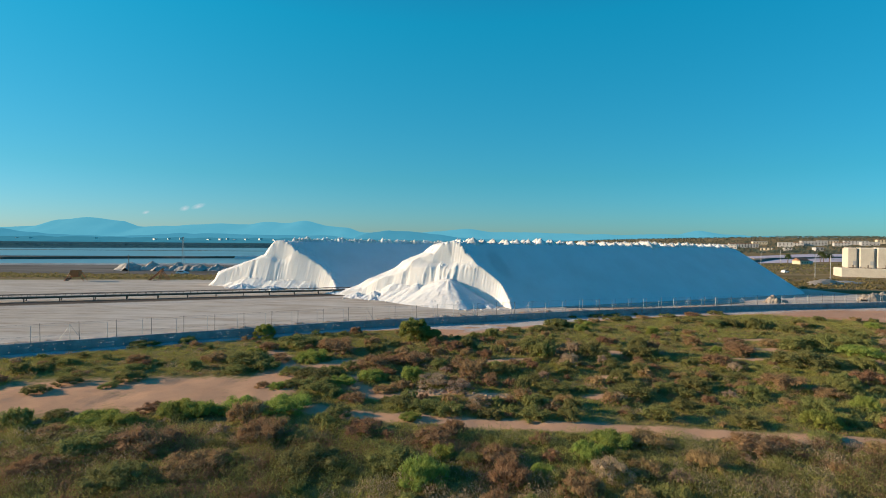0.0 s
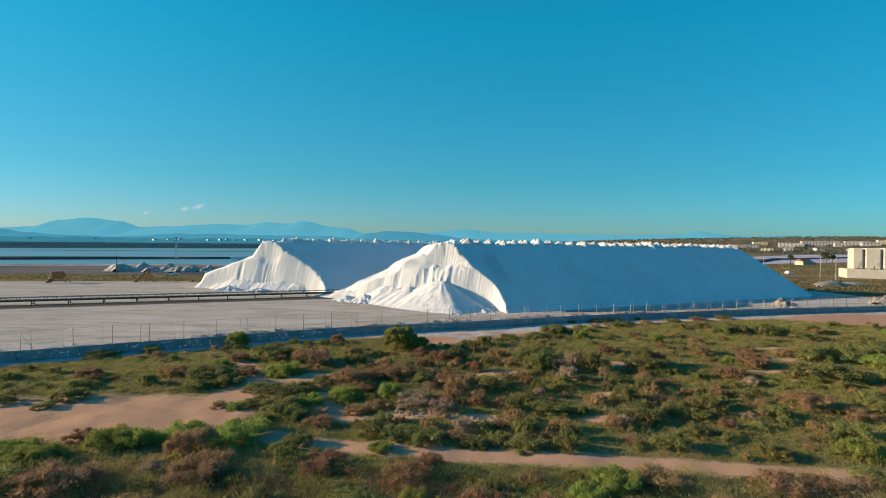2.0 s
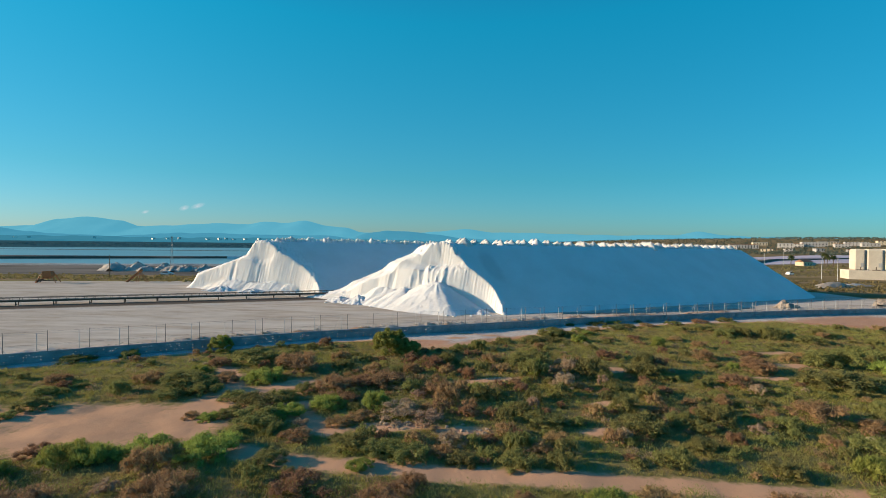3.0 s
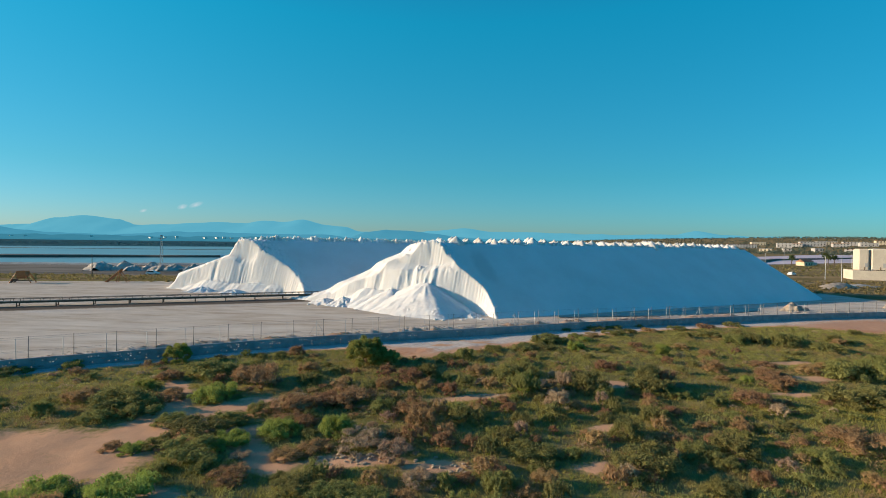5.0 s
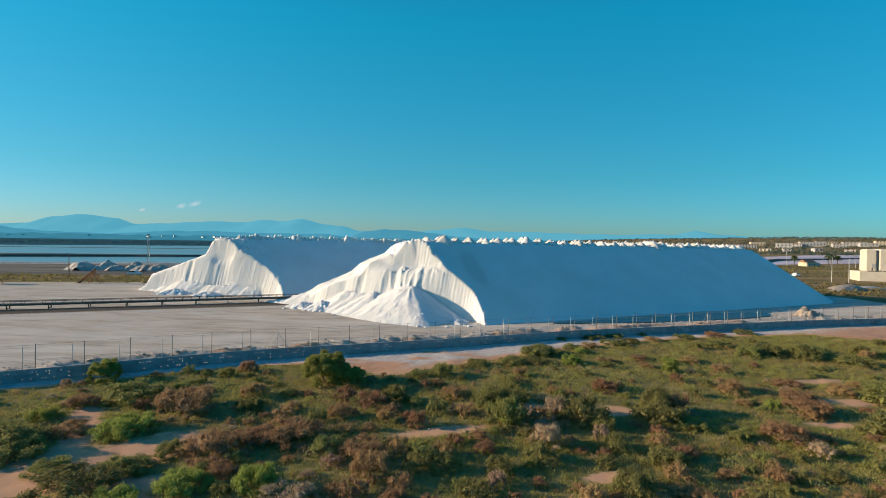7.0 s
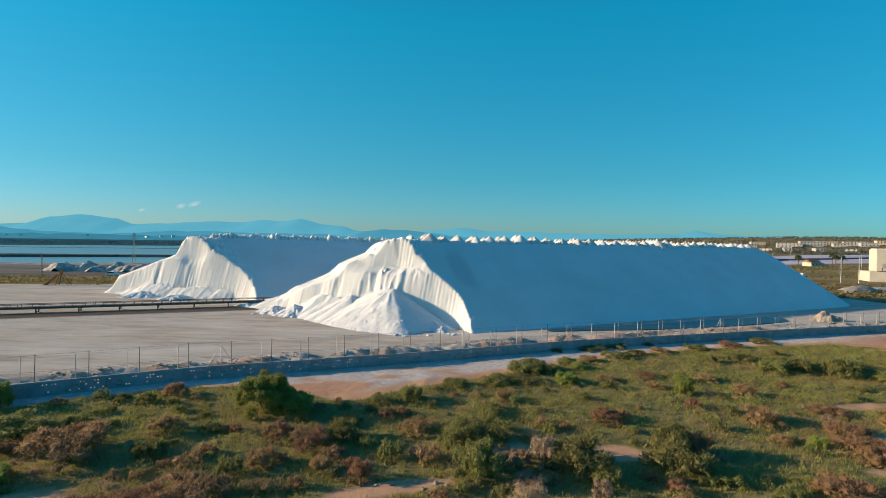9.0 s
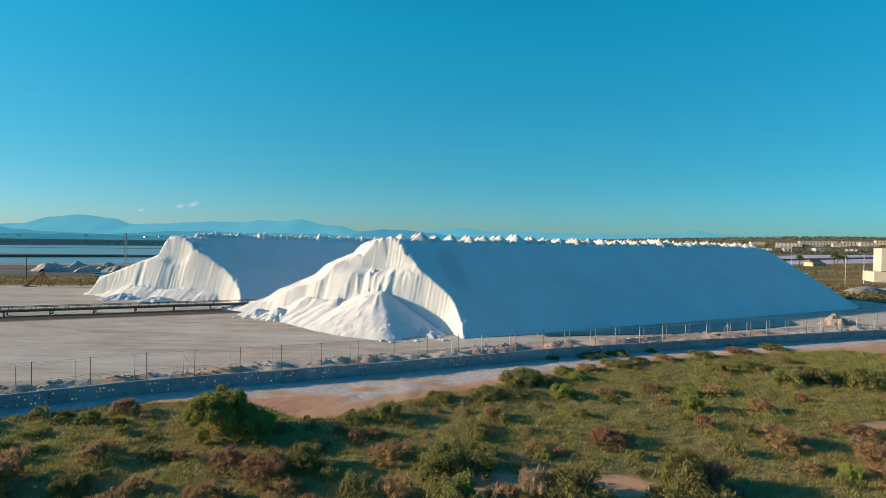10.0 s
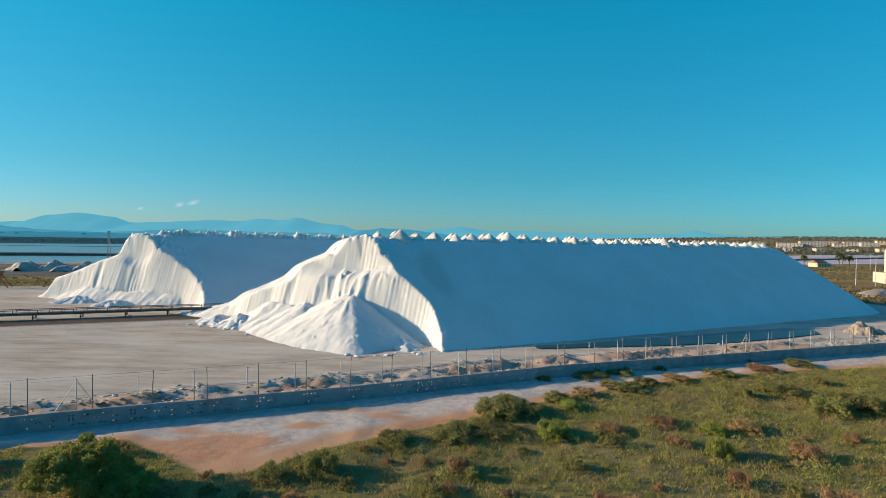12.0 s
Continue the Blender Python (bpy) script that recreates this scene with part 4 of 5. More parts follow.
pond("water", [(-420, 205), (-222, 237), (-60, 262), (60, 285), (60, 420), (-132, 362), (-284, 306), (-520, 250)], M_WATER, -1.86, "calm pale blue salt pan by the dyke")
pond("water", [(-640, 270), (-341, 368), (-142, 392), (90, 440), (200, 900), (-306, 900), (-605, 700), (-1500, 420)], M_WATER, -1.84, "wide calm salt pan before the far shore")
pond("water", [(222, 331), (310, 377), (420, 420), (520, 560), (400, 500), (300, 430), (232, 352)], M_PINK, -1.86, "pinkish shallow brine pan")
pond("water", [(300, 452), (420, 520), (560, 600), (760, 800), (520, 680), (330, 520)], M_PINK, -1.84, "pinkish shallow brine pan far off")


M_POOL = water_material("shallow_brine", (0.02, 0.055, 0.05), 0.15)
POOL = [(22, 83.8), (29, 85.2), (38, 86.9), (46, 89.2), (54, 92.3), (62, 96.0), (64, 100.0), (60, 99.9), (51, 96.4), (40, 91.6), (30, 87.9), (22, 85.2)]
pool = mesh_of("water", [(x, y, float(land(x, y)) + 0.09) for x, y in POOL], [tuple(range(len(POOL)))], M_POOL)
tagged(new("water", pool), "shallow greenish brine pool along the ridge's foot", "water", kind="structure")


def dyke(name, pts, wide, high, mat, z, label):
    """A low bank along a line."""
    vs, fs = [], []
    for k, (x, y) in enumerate(pts):
        x0, y0 = pts[max(k - 1, 0)]
        x1, y1 = pts[min(k + 1, len(pts) - 1)]
        l = math.hypot(x1 - x0, y1 - y0)
        nx, ny = -(y1 - y0) / l, (x1 - x0) / l
        hh = high * (0.8 + 0.4 * float(value_noise(np.array(x * 0.05), np.array(y * 0.05), 3)))
        vs += [(x - nx * wide, y - ny * wide, z), (x - nx * wide * 0.4, y - ny * wide * 0.4, z + hh), (x + nx * wide * 0.4, y + ny * wide * 0.4, z + hh), (x + nx * wide, y + ny * wide, z)]
        if k:
            b = 4 * k
            fs += [(b - 4 + j, b + j, b + j + 1, b - 3 + j) for j in range(3)]
    tagged(new(name, mesh_of(name, vs, fs, mat)), label, "dyke", kind="structure")


def line(a, b, n):
    return [(a[0] + (b[0] - a[0]) * k / n, a[1] + (b[1] - a[1]) * k / n) for k in range(n + 1)]


M_DYKE = plain("dyke_earth", (0.085, 0.085, 0.065), (0.14, 0.12, 0.09), 0.2, 0.95)
dyke("dyke_pans", line((-560, 245), (-284, 303), 14) + line((-284, 303), (-132, 359), 12)[1:] + line((-132, 359), (60, 420), 12)[1:], 4, 1.7, M_DYKE, -2.1, "dark grassy dyke between two salt pans")
dyke("dyke_shore", line((-420, 202), (-222, 234), 10) + line((-222, 234), (-60, 259), 12)[1:], 3, 0.9, M_SALT_OLD, -2.1, "pale salt-crusted bank along the pan")
dyke("dyke_thin", line((-820, 545), (70, 610), 24), 3, 0.7, M_DYKE, -2.1, "low earth bank across the far salt pan")
dyke("dyke_white", line((-150, 338), (-70, 352), 10), 2.5, 2.0, M_SALT, -2.0, "white salt bank in the pan")
dyke("dyke_pink", line((226, 345), (300, 428), 8) + line((300, 428), (520, 560), 8)[1:], 4, 1.6, M_DYKE, -2.1, "earth bank between brine pans")


# ---- silos, lamps, house and palms on the far side ----
def build_silos(x, y):
    root = empty("silo_block", pose(x, y, -2.0, 0, 0, -25), "row of cream rendered storage silos on a plinth", "silo")
    bm = bmesh.new()
    box(bm, -2.35, 30, -3.5, 7, -0.3, 3.7, 0.05)
    part("plinth", from_bm("plinth", bm, M_CREAM), root)
    widths = ((0.0, 3.3), (4.1, 4.9), (9.8, 4.9), (15.5, 4.9), (21.2, 4.9))
    for k, (x0, w) in enumerate(widths):
        bm = bmesh.new()
        box(bm, x0, x0 + w, -1.5, 5.0, 3.7, 12.1, 0.3)
        box(bm, x0 + 0.5, x0 + w - 0.5, -1.0, 4.5, 12.1, 12.3)
        tower = part("tower", from_bm("tower", bm, M_CREAM), root)
        bm = bmesh.new()
        box(bm, x0 + w - 0.2, x0 + w + 0.75, -0.4, 0.6, 3.7, 11.4)
        part("pilaster", from_bm("pilaster", bm, M_WHITEWALL), root)
        bm = bmesh.new()
        box(bm, x0 + w - 1.4, x0 + w - 0.5, -1.56, -1.4, 5.0, 6.6)
        part("vent", from_bm("vent", bm, M_GREYROOF), tower, "grey louvred vent")
        bm = bmesh.new()
        rod(bm, (x0 + w * 0.5, -2.5, 3.7), (x0 + w * 0.5, -2.5, 5.1), 0.2, sides=8)
        box(bm, x0 + w * 0.5 - 1.2, x0 + w * 0.5 + 1.2, -2.9, -2.1, 3.7, 4.0)
        part("pump", from_bm("pump", bm, M_CONV), root)


build_silos(171.4, 199.2)


def lamp_mesh_parts(root, high, reach):
    bm = bmesh.new()
    rod(bm, (0, 0, -0.2), (0, 0, high), 0.12, 0.08, 8)
    part("pole", from_bm("pole", bm, M_GALV), root)
    bm = bmesh.new()
    rod(bm, (0, 0, high - 0.1), (reach * 0.7, 0, high + 0.5), 0.06, sides=6)
    rod(bm, (reach * 0.7, 0, high + 0.5), (reach, 0, high + 0.5), 0.05, sides=6)
    part("arm", from_bm("arm", bm, M_GALV), root)
    bm = bmesh.new()
    box(bm, min(reach * 0.9, reach * 1.3), max(reach * 0.9, reach * 1.3), -0.15, 0.15, high + 0.42, high + 0.58, 0.03)
    part("lamp_head", from_bm("lamp_head", bm, M_GREYROOF), root)


for lx, ly, lh, reach in ((150.3, 189.1, 9.4, -2.0), (153.5, 185.5, 9.2, 2.0), (182, 268, 9.0, 2.0), (232, 322, 9.5, 1.6), (258, 300, 9.0, -1.6)):
    lamp_mesh_parts(empty("street_lamp", pose(lx, ly, -2.0), "slim grey steel street lamp with a curved arm", "lamp", "street lamps along the road"), lh, reach)


def build_house(x, y, turn):
    root = empty("house", pose(x, y, -2.0, 0, 0, turn) @ Matrix.Scale(0.72, 4), "small ochre house with a pitched roof among palms", "house")
    bm = bmesh.new()
    box(bm, -6, 6, -4, 4, -0.2, 3.6)
    part("wall", from_bm("wall", bm, M_YELLOWWALL), root)
    bm = bmesh.new()
    v = [bm.verts.new(p) for p in ((-6.4, -4.4, 3.6), (6.4, -4.4, 3.6), (6.4, 4.4, 3.6), (-6.4, 4.4, 3.6), (-6.4, 0, 6.0), (6.4, 0, 6.0))]
    for f in ((0, 1, 5, 4), (2, 3, 4, 5), (0, 4, 3), (1, 2, 5), (3, 2, 1, 0)):
        bm.faces.new([v[k] for k in f])
    part("roof", from_bm("roof", bm, M_ROOF), root, "brown clay tile roof")
    for wx in (-3.5, 0, 3.5):
        bm = bmesh.new()
        box(bm, wx - 0.5, wx + 0.5, -4.06, -3.9, 1.0, 2.4)
        part("window", from_bm("window", bm, M_DARKGLASS), root)
    bm = bmesh.new()
    box(bm, 6.6, 12, -3, 3, -0.2, 3.0)
    part("annex", from_bm("annex", bm, M_WHITEWALL), root)


build_house(249, 326, 18)


def palm_parts(root, high, seed):
    r = random.Random(seed)
    bm = bmesh.new()
    for k in range(5):
        rod(bm, (0.06 * k, 0, high * k / 5 - 0.1), (0.06 * (k + 1), 0, high * (k + 1) / 5), 0.26 - 0.02 * k, 0.27 - 0.02 * k, 8)
    part("trunk", from_bm("trunk", bm, M_TRUNK), root)
    vs, fs = [], []
    for k in range(46):
        a, up, l = r.uniform(0, 6.283), r.uniform(-0.5, 1.0), r.uniform(2.0, 2.9)
        pts = []
        for t in (0, 0.35, 0.7, 1.0):
            pts.append(Vector((math.cos(a) * l * t * math.cos(up * 0.8), math.sin(a) * l * t * math.cos(up * 0.8), high + l * (up * t - 0.9 * t * t))))
        side = Vector((-math.sin(a), math.cos(a), 0))
        for t, (p, w) in enumerate(zip(pts, (0.1, 0.42, 0.36, 0.05))):
            vs += [p - side * w + Vector((0, 0, -0.12 * (t > 0))), p, p + side * w + Vector((0, 0, -0.12 * (t > 0)))]
            if t:
                b = len(vs) - 6
                fs += [(b, b + 1, b + 4, b + 3), (b + 1, b + 2, b + 5, b + 4)]
    part("crown", mesh_of("crown", vs, fs, M_PALM), root)


for k, (px, py, ph) in enumerate(((237, 322, 6.5), (271, 336, 8.0), (274, 332, 6.6), (268, 330, 7.0))):
    palm_parts(empty("palm_tree", pose(px, py, -2.0), "date palm with a ragged grey-green crown", "palm tree", "palms by the house"), ph, k)


# ---- vehicles ----
def build_car(x, y, turn, paint, label):
    root = empty("car", pose(x, y, float(land(x, y)), 0, 0, turn), label, "car")
    prof = ((-2.1, 0.35), (-2.1, 0.8), (-1.95, 0.95), (-1.35, 1.5), (0.35, 1.55), (1.05, 1.0), (1.95, 0.85), (2.15, 0.6), (2.15, 0.35))
    bm = bmesh.new()
    rings = []
    for yy, k in ((-0.86, 0.96), (-0.72, 1.0), (0.72, 1.0), (0.86, 0.96)):
        rings.append([bm.verts.new((px, yy * (0.86 if pz > 1.1 else 1.0), 0.35 + (pz - 0.35) * k)) for px, pz in prof])
    for a, b in zip(rings[:-1], rings[1:]):
        for k in range(len(prof)):
            n = (k + 1) % len(prof)
            bm.faces.new((a[k], a[n], b[n], b[k]))
    bm.faces.new(rings[0][::-1]), bm.faces.new(rings[-1])
    bmesh.ops.recalc_face_normals(bm, faces=bm.faces)
    body = part("body", from_bm("body", bm, paint), root)
    for side in (-1, 1):
        bm = bmesh.new()
        v = [bm.verts.new((px, side * 0.80, pz)) for px, pz in ((-1.6, 1.02), (0.85, 1.02), (0.3, 1.44), (-1.25, 1.42))]
        bm.faces.new(v if side < 0 else v[::-1])
        r = bmesh.ops.extrude_face_region(bm, geom=list(bm.faces))
        bmesh.ops.translate(bm, verts=[g for g in r["geom"] if isinstance(g, bmesh.types.BMVert)], vec=(0, side * 0.03, 0))
        part("side_window", from_bm("side_window", bm, M_DARKGLASS), body, "dark glass")
    for wx in (-1.3, 1.35):
        for side in (-1, 1):
            add_wheel(root, pose(wx, side * 0.78, 0.33), 0.33, 0.22)


build_car(-99.0, 178.0, 8, M_CARWHITE, "pale blue-white car on the track by the grass strip")
build_car(160, 219, 30, M_CARWHITE, "small pale van parked by the road")


# ---- far town ----
def far_building(x, y, z, wide, deep, high, turn, wall, roof, floors):
    root = empty("town_building", pose(x, y, z, 0, 0, turn), "pale flat-roofed town building on the far slope", "building", "buildings of the far town")
    bm = bmesh.new()
    box(bm, -wide / 2, wide / 2, -deep / 2, deep / 2, -6, high)
    part("wall", from_bm("wall", bm, wall), root)
    bm = bmesh.new()
    box(bm, -wide / 2 - 0.4, wide / 2 + 0.4, -deep / 2 - 0.4, deep / 2 + 0.4, high, high + 0.8)
    part("roof", from_bm("roof", bm, roof), root)
    n = max(int(wide / 7), 2)
    for f in range(floors):
        for k in range(n):
            wx = -wide / 2 + wide * (k + 0.5) / n
            part("window", WINDOW, root, m=pose(wx, -deep / 2 - 0.05, 1.2 + f * high / floors))


bm = bmesh.new()
box(bm, -1.4, 1.4, -0.1, 0.2, 0, 1.7)
WINDOW = from_bm("window", bm, M_DARKGLASS)
TOWN = [(0.535, 1300, 62, 9), (0.57, 1350, 44, 8), (0.60, 1250, 60, 9), (0.64, 1300, 70, 10), (0.675, 1500, 40, 9), (0.73, 1300, 34, 12), (0.755, 1350, 30, 9), (0.79, 1350, 62, 13),
        (0.82, 1400, 50, 11), (0.85, 1300, 36, 9), (0.88, 1350, 54, 10), (0.91, 1300, 40, 9), (0.945, 1350, 44, 11), (0.975, 1250, 36, 8), (0.80, 1050, 16, 6), (0.87, 1000, 18, 6), (0.93, 1020, 14, 6), (0.735, 1000, 14, 6), (1.0, 1100, 30, 8), (1.04, 1300, 50, 9), (0.69, 1050, 22, 5), (0.96, 1000, 14, 5)]
for k, (u, yy, wide, high) in enumerate(TOWN):
    x = u * yy
    far_building(x, yy, float(land(x, yy)) + 1.0, wide, 16, high, -random.Random(k).uniform(10, 40), M_WHITEWALL if k % 4 else M_YELLOWWALL, M_GREYROOF if k % 3 else M_ROOF, 2 if high < 10 else 3)


for k, u in enumerate((-0.91, -0.88, -0.74, -0.615, -0.585, -0.56, -0.5, -0.475, -0.46, -0.445, -0.42, -0.39, -0.36)):
    far_building(u * 2940, 2940, 15 + 3 * (k % 3), 20 + 8 * (k % 4), 16, 6, -45 - 5 * (k % 3), M_SILOWALL, M_GREYROOF, 0)


# ---- far woods and distant mountains ----
def clump_cloud(name, centres, sizes, mat, label, seed, per=9):
    """Many uneven leafy clumps as one mesh."""
    r = np.random.default_rng(seed)
    n = len(centres)
    c = np.repeat(centres, per, 0)
    s = np.repeat(sizes, per, 0)
    d = r.normal(size=(n * per, 3))
    d /= np.linalg.norm(d, axis=1, keepdims=True)
    p = c + d * s * r.uniform(0.4, 1.0, (n * per, 1)) * np.array([1, 1, 0.9]) + np.array([0, 0, 0.55]) * s
    a = r.normal(size=(n * per, 3))
    b = np.cross(a, d)
    a /= np.linalg.norm(a, axis=1, keepdims=True)
    b /= np.linalg.norm(b, axis=1, keepdims=True)
    k = s * 0.38
    v = np.stack([p - a * k, p + b * k, p + a * k, p - b * k], 1).reshape(-1, 3)
    me = fast_mesh(name, v, np.arange(len(v)).reshape(-1, 4), 4, mat)
    return tagged(new(name, me), label, "trees", kind="stuff")


def wood_band(name, u0, u1, y0, y1, count, s0, s1, seed, label, mat=None, sink=0.2):
    r = np.random.default_rng(seed)
    yy = r.uniform(y0, y1, count)
    xx = r.uniform(u0, u1, count) * yy
    s = r.uniform(s0, s1, (count, 1))
    clump_cloud(name, np.stack([xx, yy, land(xx, yy) - sink], 1), s, mat or M_FARWOOD, label, seed)


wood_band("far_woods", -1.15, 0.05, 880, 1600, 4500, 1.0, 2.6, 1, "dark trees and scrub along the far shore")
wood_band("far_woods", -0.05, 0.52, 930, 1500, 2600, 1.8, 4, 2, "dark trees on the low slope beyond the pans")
wood_band("far_woods", 0.5, 1.2, 720, 1900, 3000, 1.5, 4, 3, "trees and hedges between the far town's houses", M_HILLWOOD)
wood_band("far_woods", -0.05, 1.2, 1500, 2600, 3500, 1.8, 4.2, 8, "dark woods over the low hills behind the town", M_HILLWOOD)
wood_band("scrub_bank", 0.55, 1.15, 205, 330, 900, 0.35, 1.1, 4, "dark scrub along the road beyond the ridge", M_SCRUB)
wood_band("scrub_bank", 0.66, 1.1, 135, 183, 900, 0.3, 0.85, 5, "dark scrub beside the silos", M_SCRUB)
wood_band("scrub_bank", -1.2, -0.42, 136, 174, 1500, 0.25, 0.7, 6, "strip of low green scrub by the yard", M_SCRUB)


def mountain(name, D, depth, pts, mat, label, seed):
    """A range whose skyline follows a few heights, with spurs running down its near side."""
    u = np.linspace(pts[0][0], pts[-1][0], 260)
    top = np.interp(u, [p[0] for p in pts], [p[1] for p in pts])
    rows = 12
    vs = []
    for k in range(rows):
        f = k / (rows - 1)
        spur = fbm(u * 16, u * 0 + f * 2.0, 4, seed)
        z = (top + (fbm(u * 30, u * 0, 3, seed + 3) - 0.5) * 14) * (1 - f) ** (0.8 + 0.9 * (spur - 0.5)) - 30 * (k == rows - 1)
        vs.append(np.stack([u * D, np.full_like(u, D - depth * f) - 120 * (spur - 0.5) * f, z], 1))
    v = np.concatenate(vs)
    n = len(u)
    i = (np.arange(rows - 1)[:, None] * n + np.arange(n - 1)[None, :]).ravel()
    tagged(new(name, fast_mesh(name, v, np.stack([i, i + n, i + n + 1, i + 1], 1), 4, mat, True)), label, "mountains", kind="structure")


# haze over the three ranges is put into their blue colour and glow
M_MT_FAR = haze_glow_material("mountain_far", (0.04, 0.10, 0.13), (0.050, 0.200, 0.262))
M_MT_MID = haze_glow_material("mountain_mid", (0.03, 0.08, 0.11), (0.030, 0.145, 0.205))
M_MT_LOW = haze_glow_material("lowland", (0.02, 0.05, 0.05), (0.020, 0.108, 0.160))
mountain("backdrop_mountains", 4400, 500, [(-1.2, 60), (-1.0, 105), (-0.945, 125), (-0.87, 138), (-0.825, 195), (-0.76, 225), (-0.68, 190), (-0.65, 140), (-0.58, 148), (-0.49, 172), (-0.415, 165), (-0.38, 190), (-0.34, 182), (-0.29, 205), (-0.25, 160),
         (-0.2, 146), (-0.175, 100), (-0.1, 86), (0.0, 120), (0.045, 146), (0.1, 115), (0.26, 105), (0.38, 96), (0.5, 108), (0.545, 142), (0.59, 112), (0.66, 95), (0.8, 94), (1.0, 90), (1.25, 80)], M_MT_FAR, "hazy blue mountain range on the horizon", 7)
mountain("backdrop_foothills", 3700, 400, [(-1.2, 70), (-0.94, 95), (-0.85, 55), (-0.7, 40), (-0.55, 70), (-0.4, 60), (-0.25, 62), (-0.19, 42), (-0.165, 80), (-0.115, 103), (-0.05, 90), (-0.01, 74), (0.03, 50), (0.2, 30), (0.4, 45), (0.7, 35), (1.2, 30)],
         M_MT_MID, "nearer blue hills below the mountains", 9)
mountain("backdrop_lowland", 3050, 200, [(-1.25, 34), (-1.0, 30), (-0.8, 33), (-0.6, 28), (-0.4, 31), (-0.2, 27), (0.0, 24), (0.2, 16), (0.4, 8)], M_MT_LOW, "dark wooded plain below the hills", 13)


# ---- shrubs ----
def leaf_tris(rng_, lobes, count, size, slim, up, loose):
    """Small pointed leaves over the outside of a set of lobes (x, y, z, rx, rz), lying along them. Returns corners."""
    lob = np.array(lobes)
    area = lob[:, 3] ** 2
    pick = rng_.choice(len(lob), count, p=area / area.sum())
    L = lob[pick]
    d = rng_.normal(size=(count, 3))
    d /= np.linalg.norm(d, axis=1, keepdims=True)
    d[:, 2] = np.where(d[:, 2] < -0.25, -d[:, 2], d[:, 2])
    r = rng_.uniform(0.6, 1.05, (count, 1)) + (rng_.uniform(0, 1, (count, 1)) < 0.10) * rng_.uniform(0.0, loose, (count, 1))
    p = L[:, :3] + d * np.stack([L[:, 3], L[:, 3], L[:, 4]], 1) * r
    p[:, 2] = np.maximum(p[:, 2], 0.01)
    return leaf_corners(rng_, p, d, size * rng_.uniform(0.6, 1.5, (count, 1)), slim, up)


def leaf_corners(rng_, p, d, k, slim, up):
    """Leaves at p that face outwards along d and point upwards."""
    n = len(p)
    face = d + rng_.normal(size=(n, 3)) * 0.7
    face /= np.linalg.norm(face, axis=1, keepdims=True)
    ax = np.array([0, 0, up]) + d * 0.35 + rng_.normal(size=(n, 3)) * 0.45
    ax -= face * np.sum(ax * face, 1, keepdims=True) * 0.75
    ax /= np.linalg.norm(ax, axis=1, keepdims=True)
    side = np.cross(ax, face)
    side /= np.linalg.norm(side, axis=1, keepdims=True)
    return np.stack([p - ax * k * 0.4 - side * k * slim * 0.5, p - ax * k * 0.4 + side * k * slim * 0.5, p + ax * k * 0.7], 1).reshape(-1, 3)


def core_mesh(rng_, lobes):
    """The dense inside of a crown."""
    bm = bmesh.new()
    for x, y, z, rx, rz in lobes:
        m = Matrix.Translation((x, y, z)) @ Matrix.Diagonal((rx * 0.5, rx * 0.5, rz * 0.5, 1))
        r = bmesh.ops.create_icosphere(bm, subdivisions=1, radius=1.0, matrix=m)
        for v in r["verts"]:
            v.co += Vector(rng_.normal(size=3)) * rx * 0.1
            v.co.z = max(v.co.z, 0.0)
    bm.verts.index_update()
    vs, fs = [v.co.copy() for v in bm.verts], [[v.index for v in f.verts] for f in bm.faces]
    bm.free()
    return vs, fs


CROWN_HIGH = {"round": 0.50, "tree": 0.62, "twiggy": 0.55, "spread": 0.42}


def crown_mesh(seed, style, mat, count):
    """A crown one metre wide, of small leaves on an uneven dome of lobes."""
    r = np.random.default_rng(seed)
    high = CROWN_HIGH[style]
    lobes = []
    n = {"round": 22, "tree": 40, "twiggy": 24, "spread": 24}[style]
    ox, oy = r.uniform(-0.1, 0.1, 2)
    for k in range(n):
        a, d = r.uniform(0, 6.283), 0.40 * math.sqrt(r.uniform(0, 1))
        dome = math.sqrt(max(1 - (d / 0.46) ** 2, 0.05))
        rx = r.uniform(0.075, 0.135) * (0.8 if style == "tree" else 1.0)
        z = (high - rx) * dome * r.uniform(0.62, 1.08)
        lobes.append((math.cos(a) * d + ox * dome, math.sin(a) * d + oy * dome, max(z, rx * 0.6), rx, rx * r.uniform(0.9, 1.35)))
    for k in range(9):
        a = k * 0.698 + r.uniform(-0.3, 0.3)
        d = r.uniform(0.30, 0.42)
        lobes.append((math.cos(a) * d, math.sin(a) * d, r.uniform(0.05, 0.13), r.uniform(0.07, 0.12), r.uniform(0.07, 0.13)))
    lobes.append((0, 0, high * 0.4, 0.28, high * 0.42))
    size, slim, up, loose = {"round": (0.034, 0.50, 0.5, 0.35), "tree": (0.022, 0.62, 0.3, 0.3), "twiggy": (0.042, 0.26, 1.0, 0.6), "spread": (0.042, 0.30, 1.1, 0.5)}[style]
    lv = leaf_tris(r, lobes, count, size, slim, up, loose)
    cv, cf = core_mesh(r, lobes)
    nv = len(lv)
    verts = np.concatenate([lv, np.array([tuple(v) for v in cv])])
    verts[:, 2] *= high / np.percentile(verts[:nv, 2], 99.5)
    verts[:, :2] /= 2 * np.percentile(np.abs(verts[:nv, :2]), 99.0)
    faces = [tuple(range(k, k + 3)) for k in range(0, nv, 3)] + [tuple(i + nv for i in f) for f in cf]
    return mesh_of("crown", verts, faces, mat)


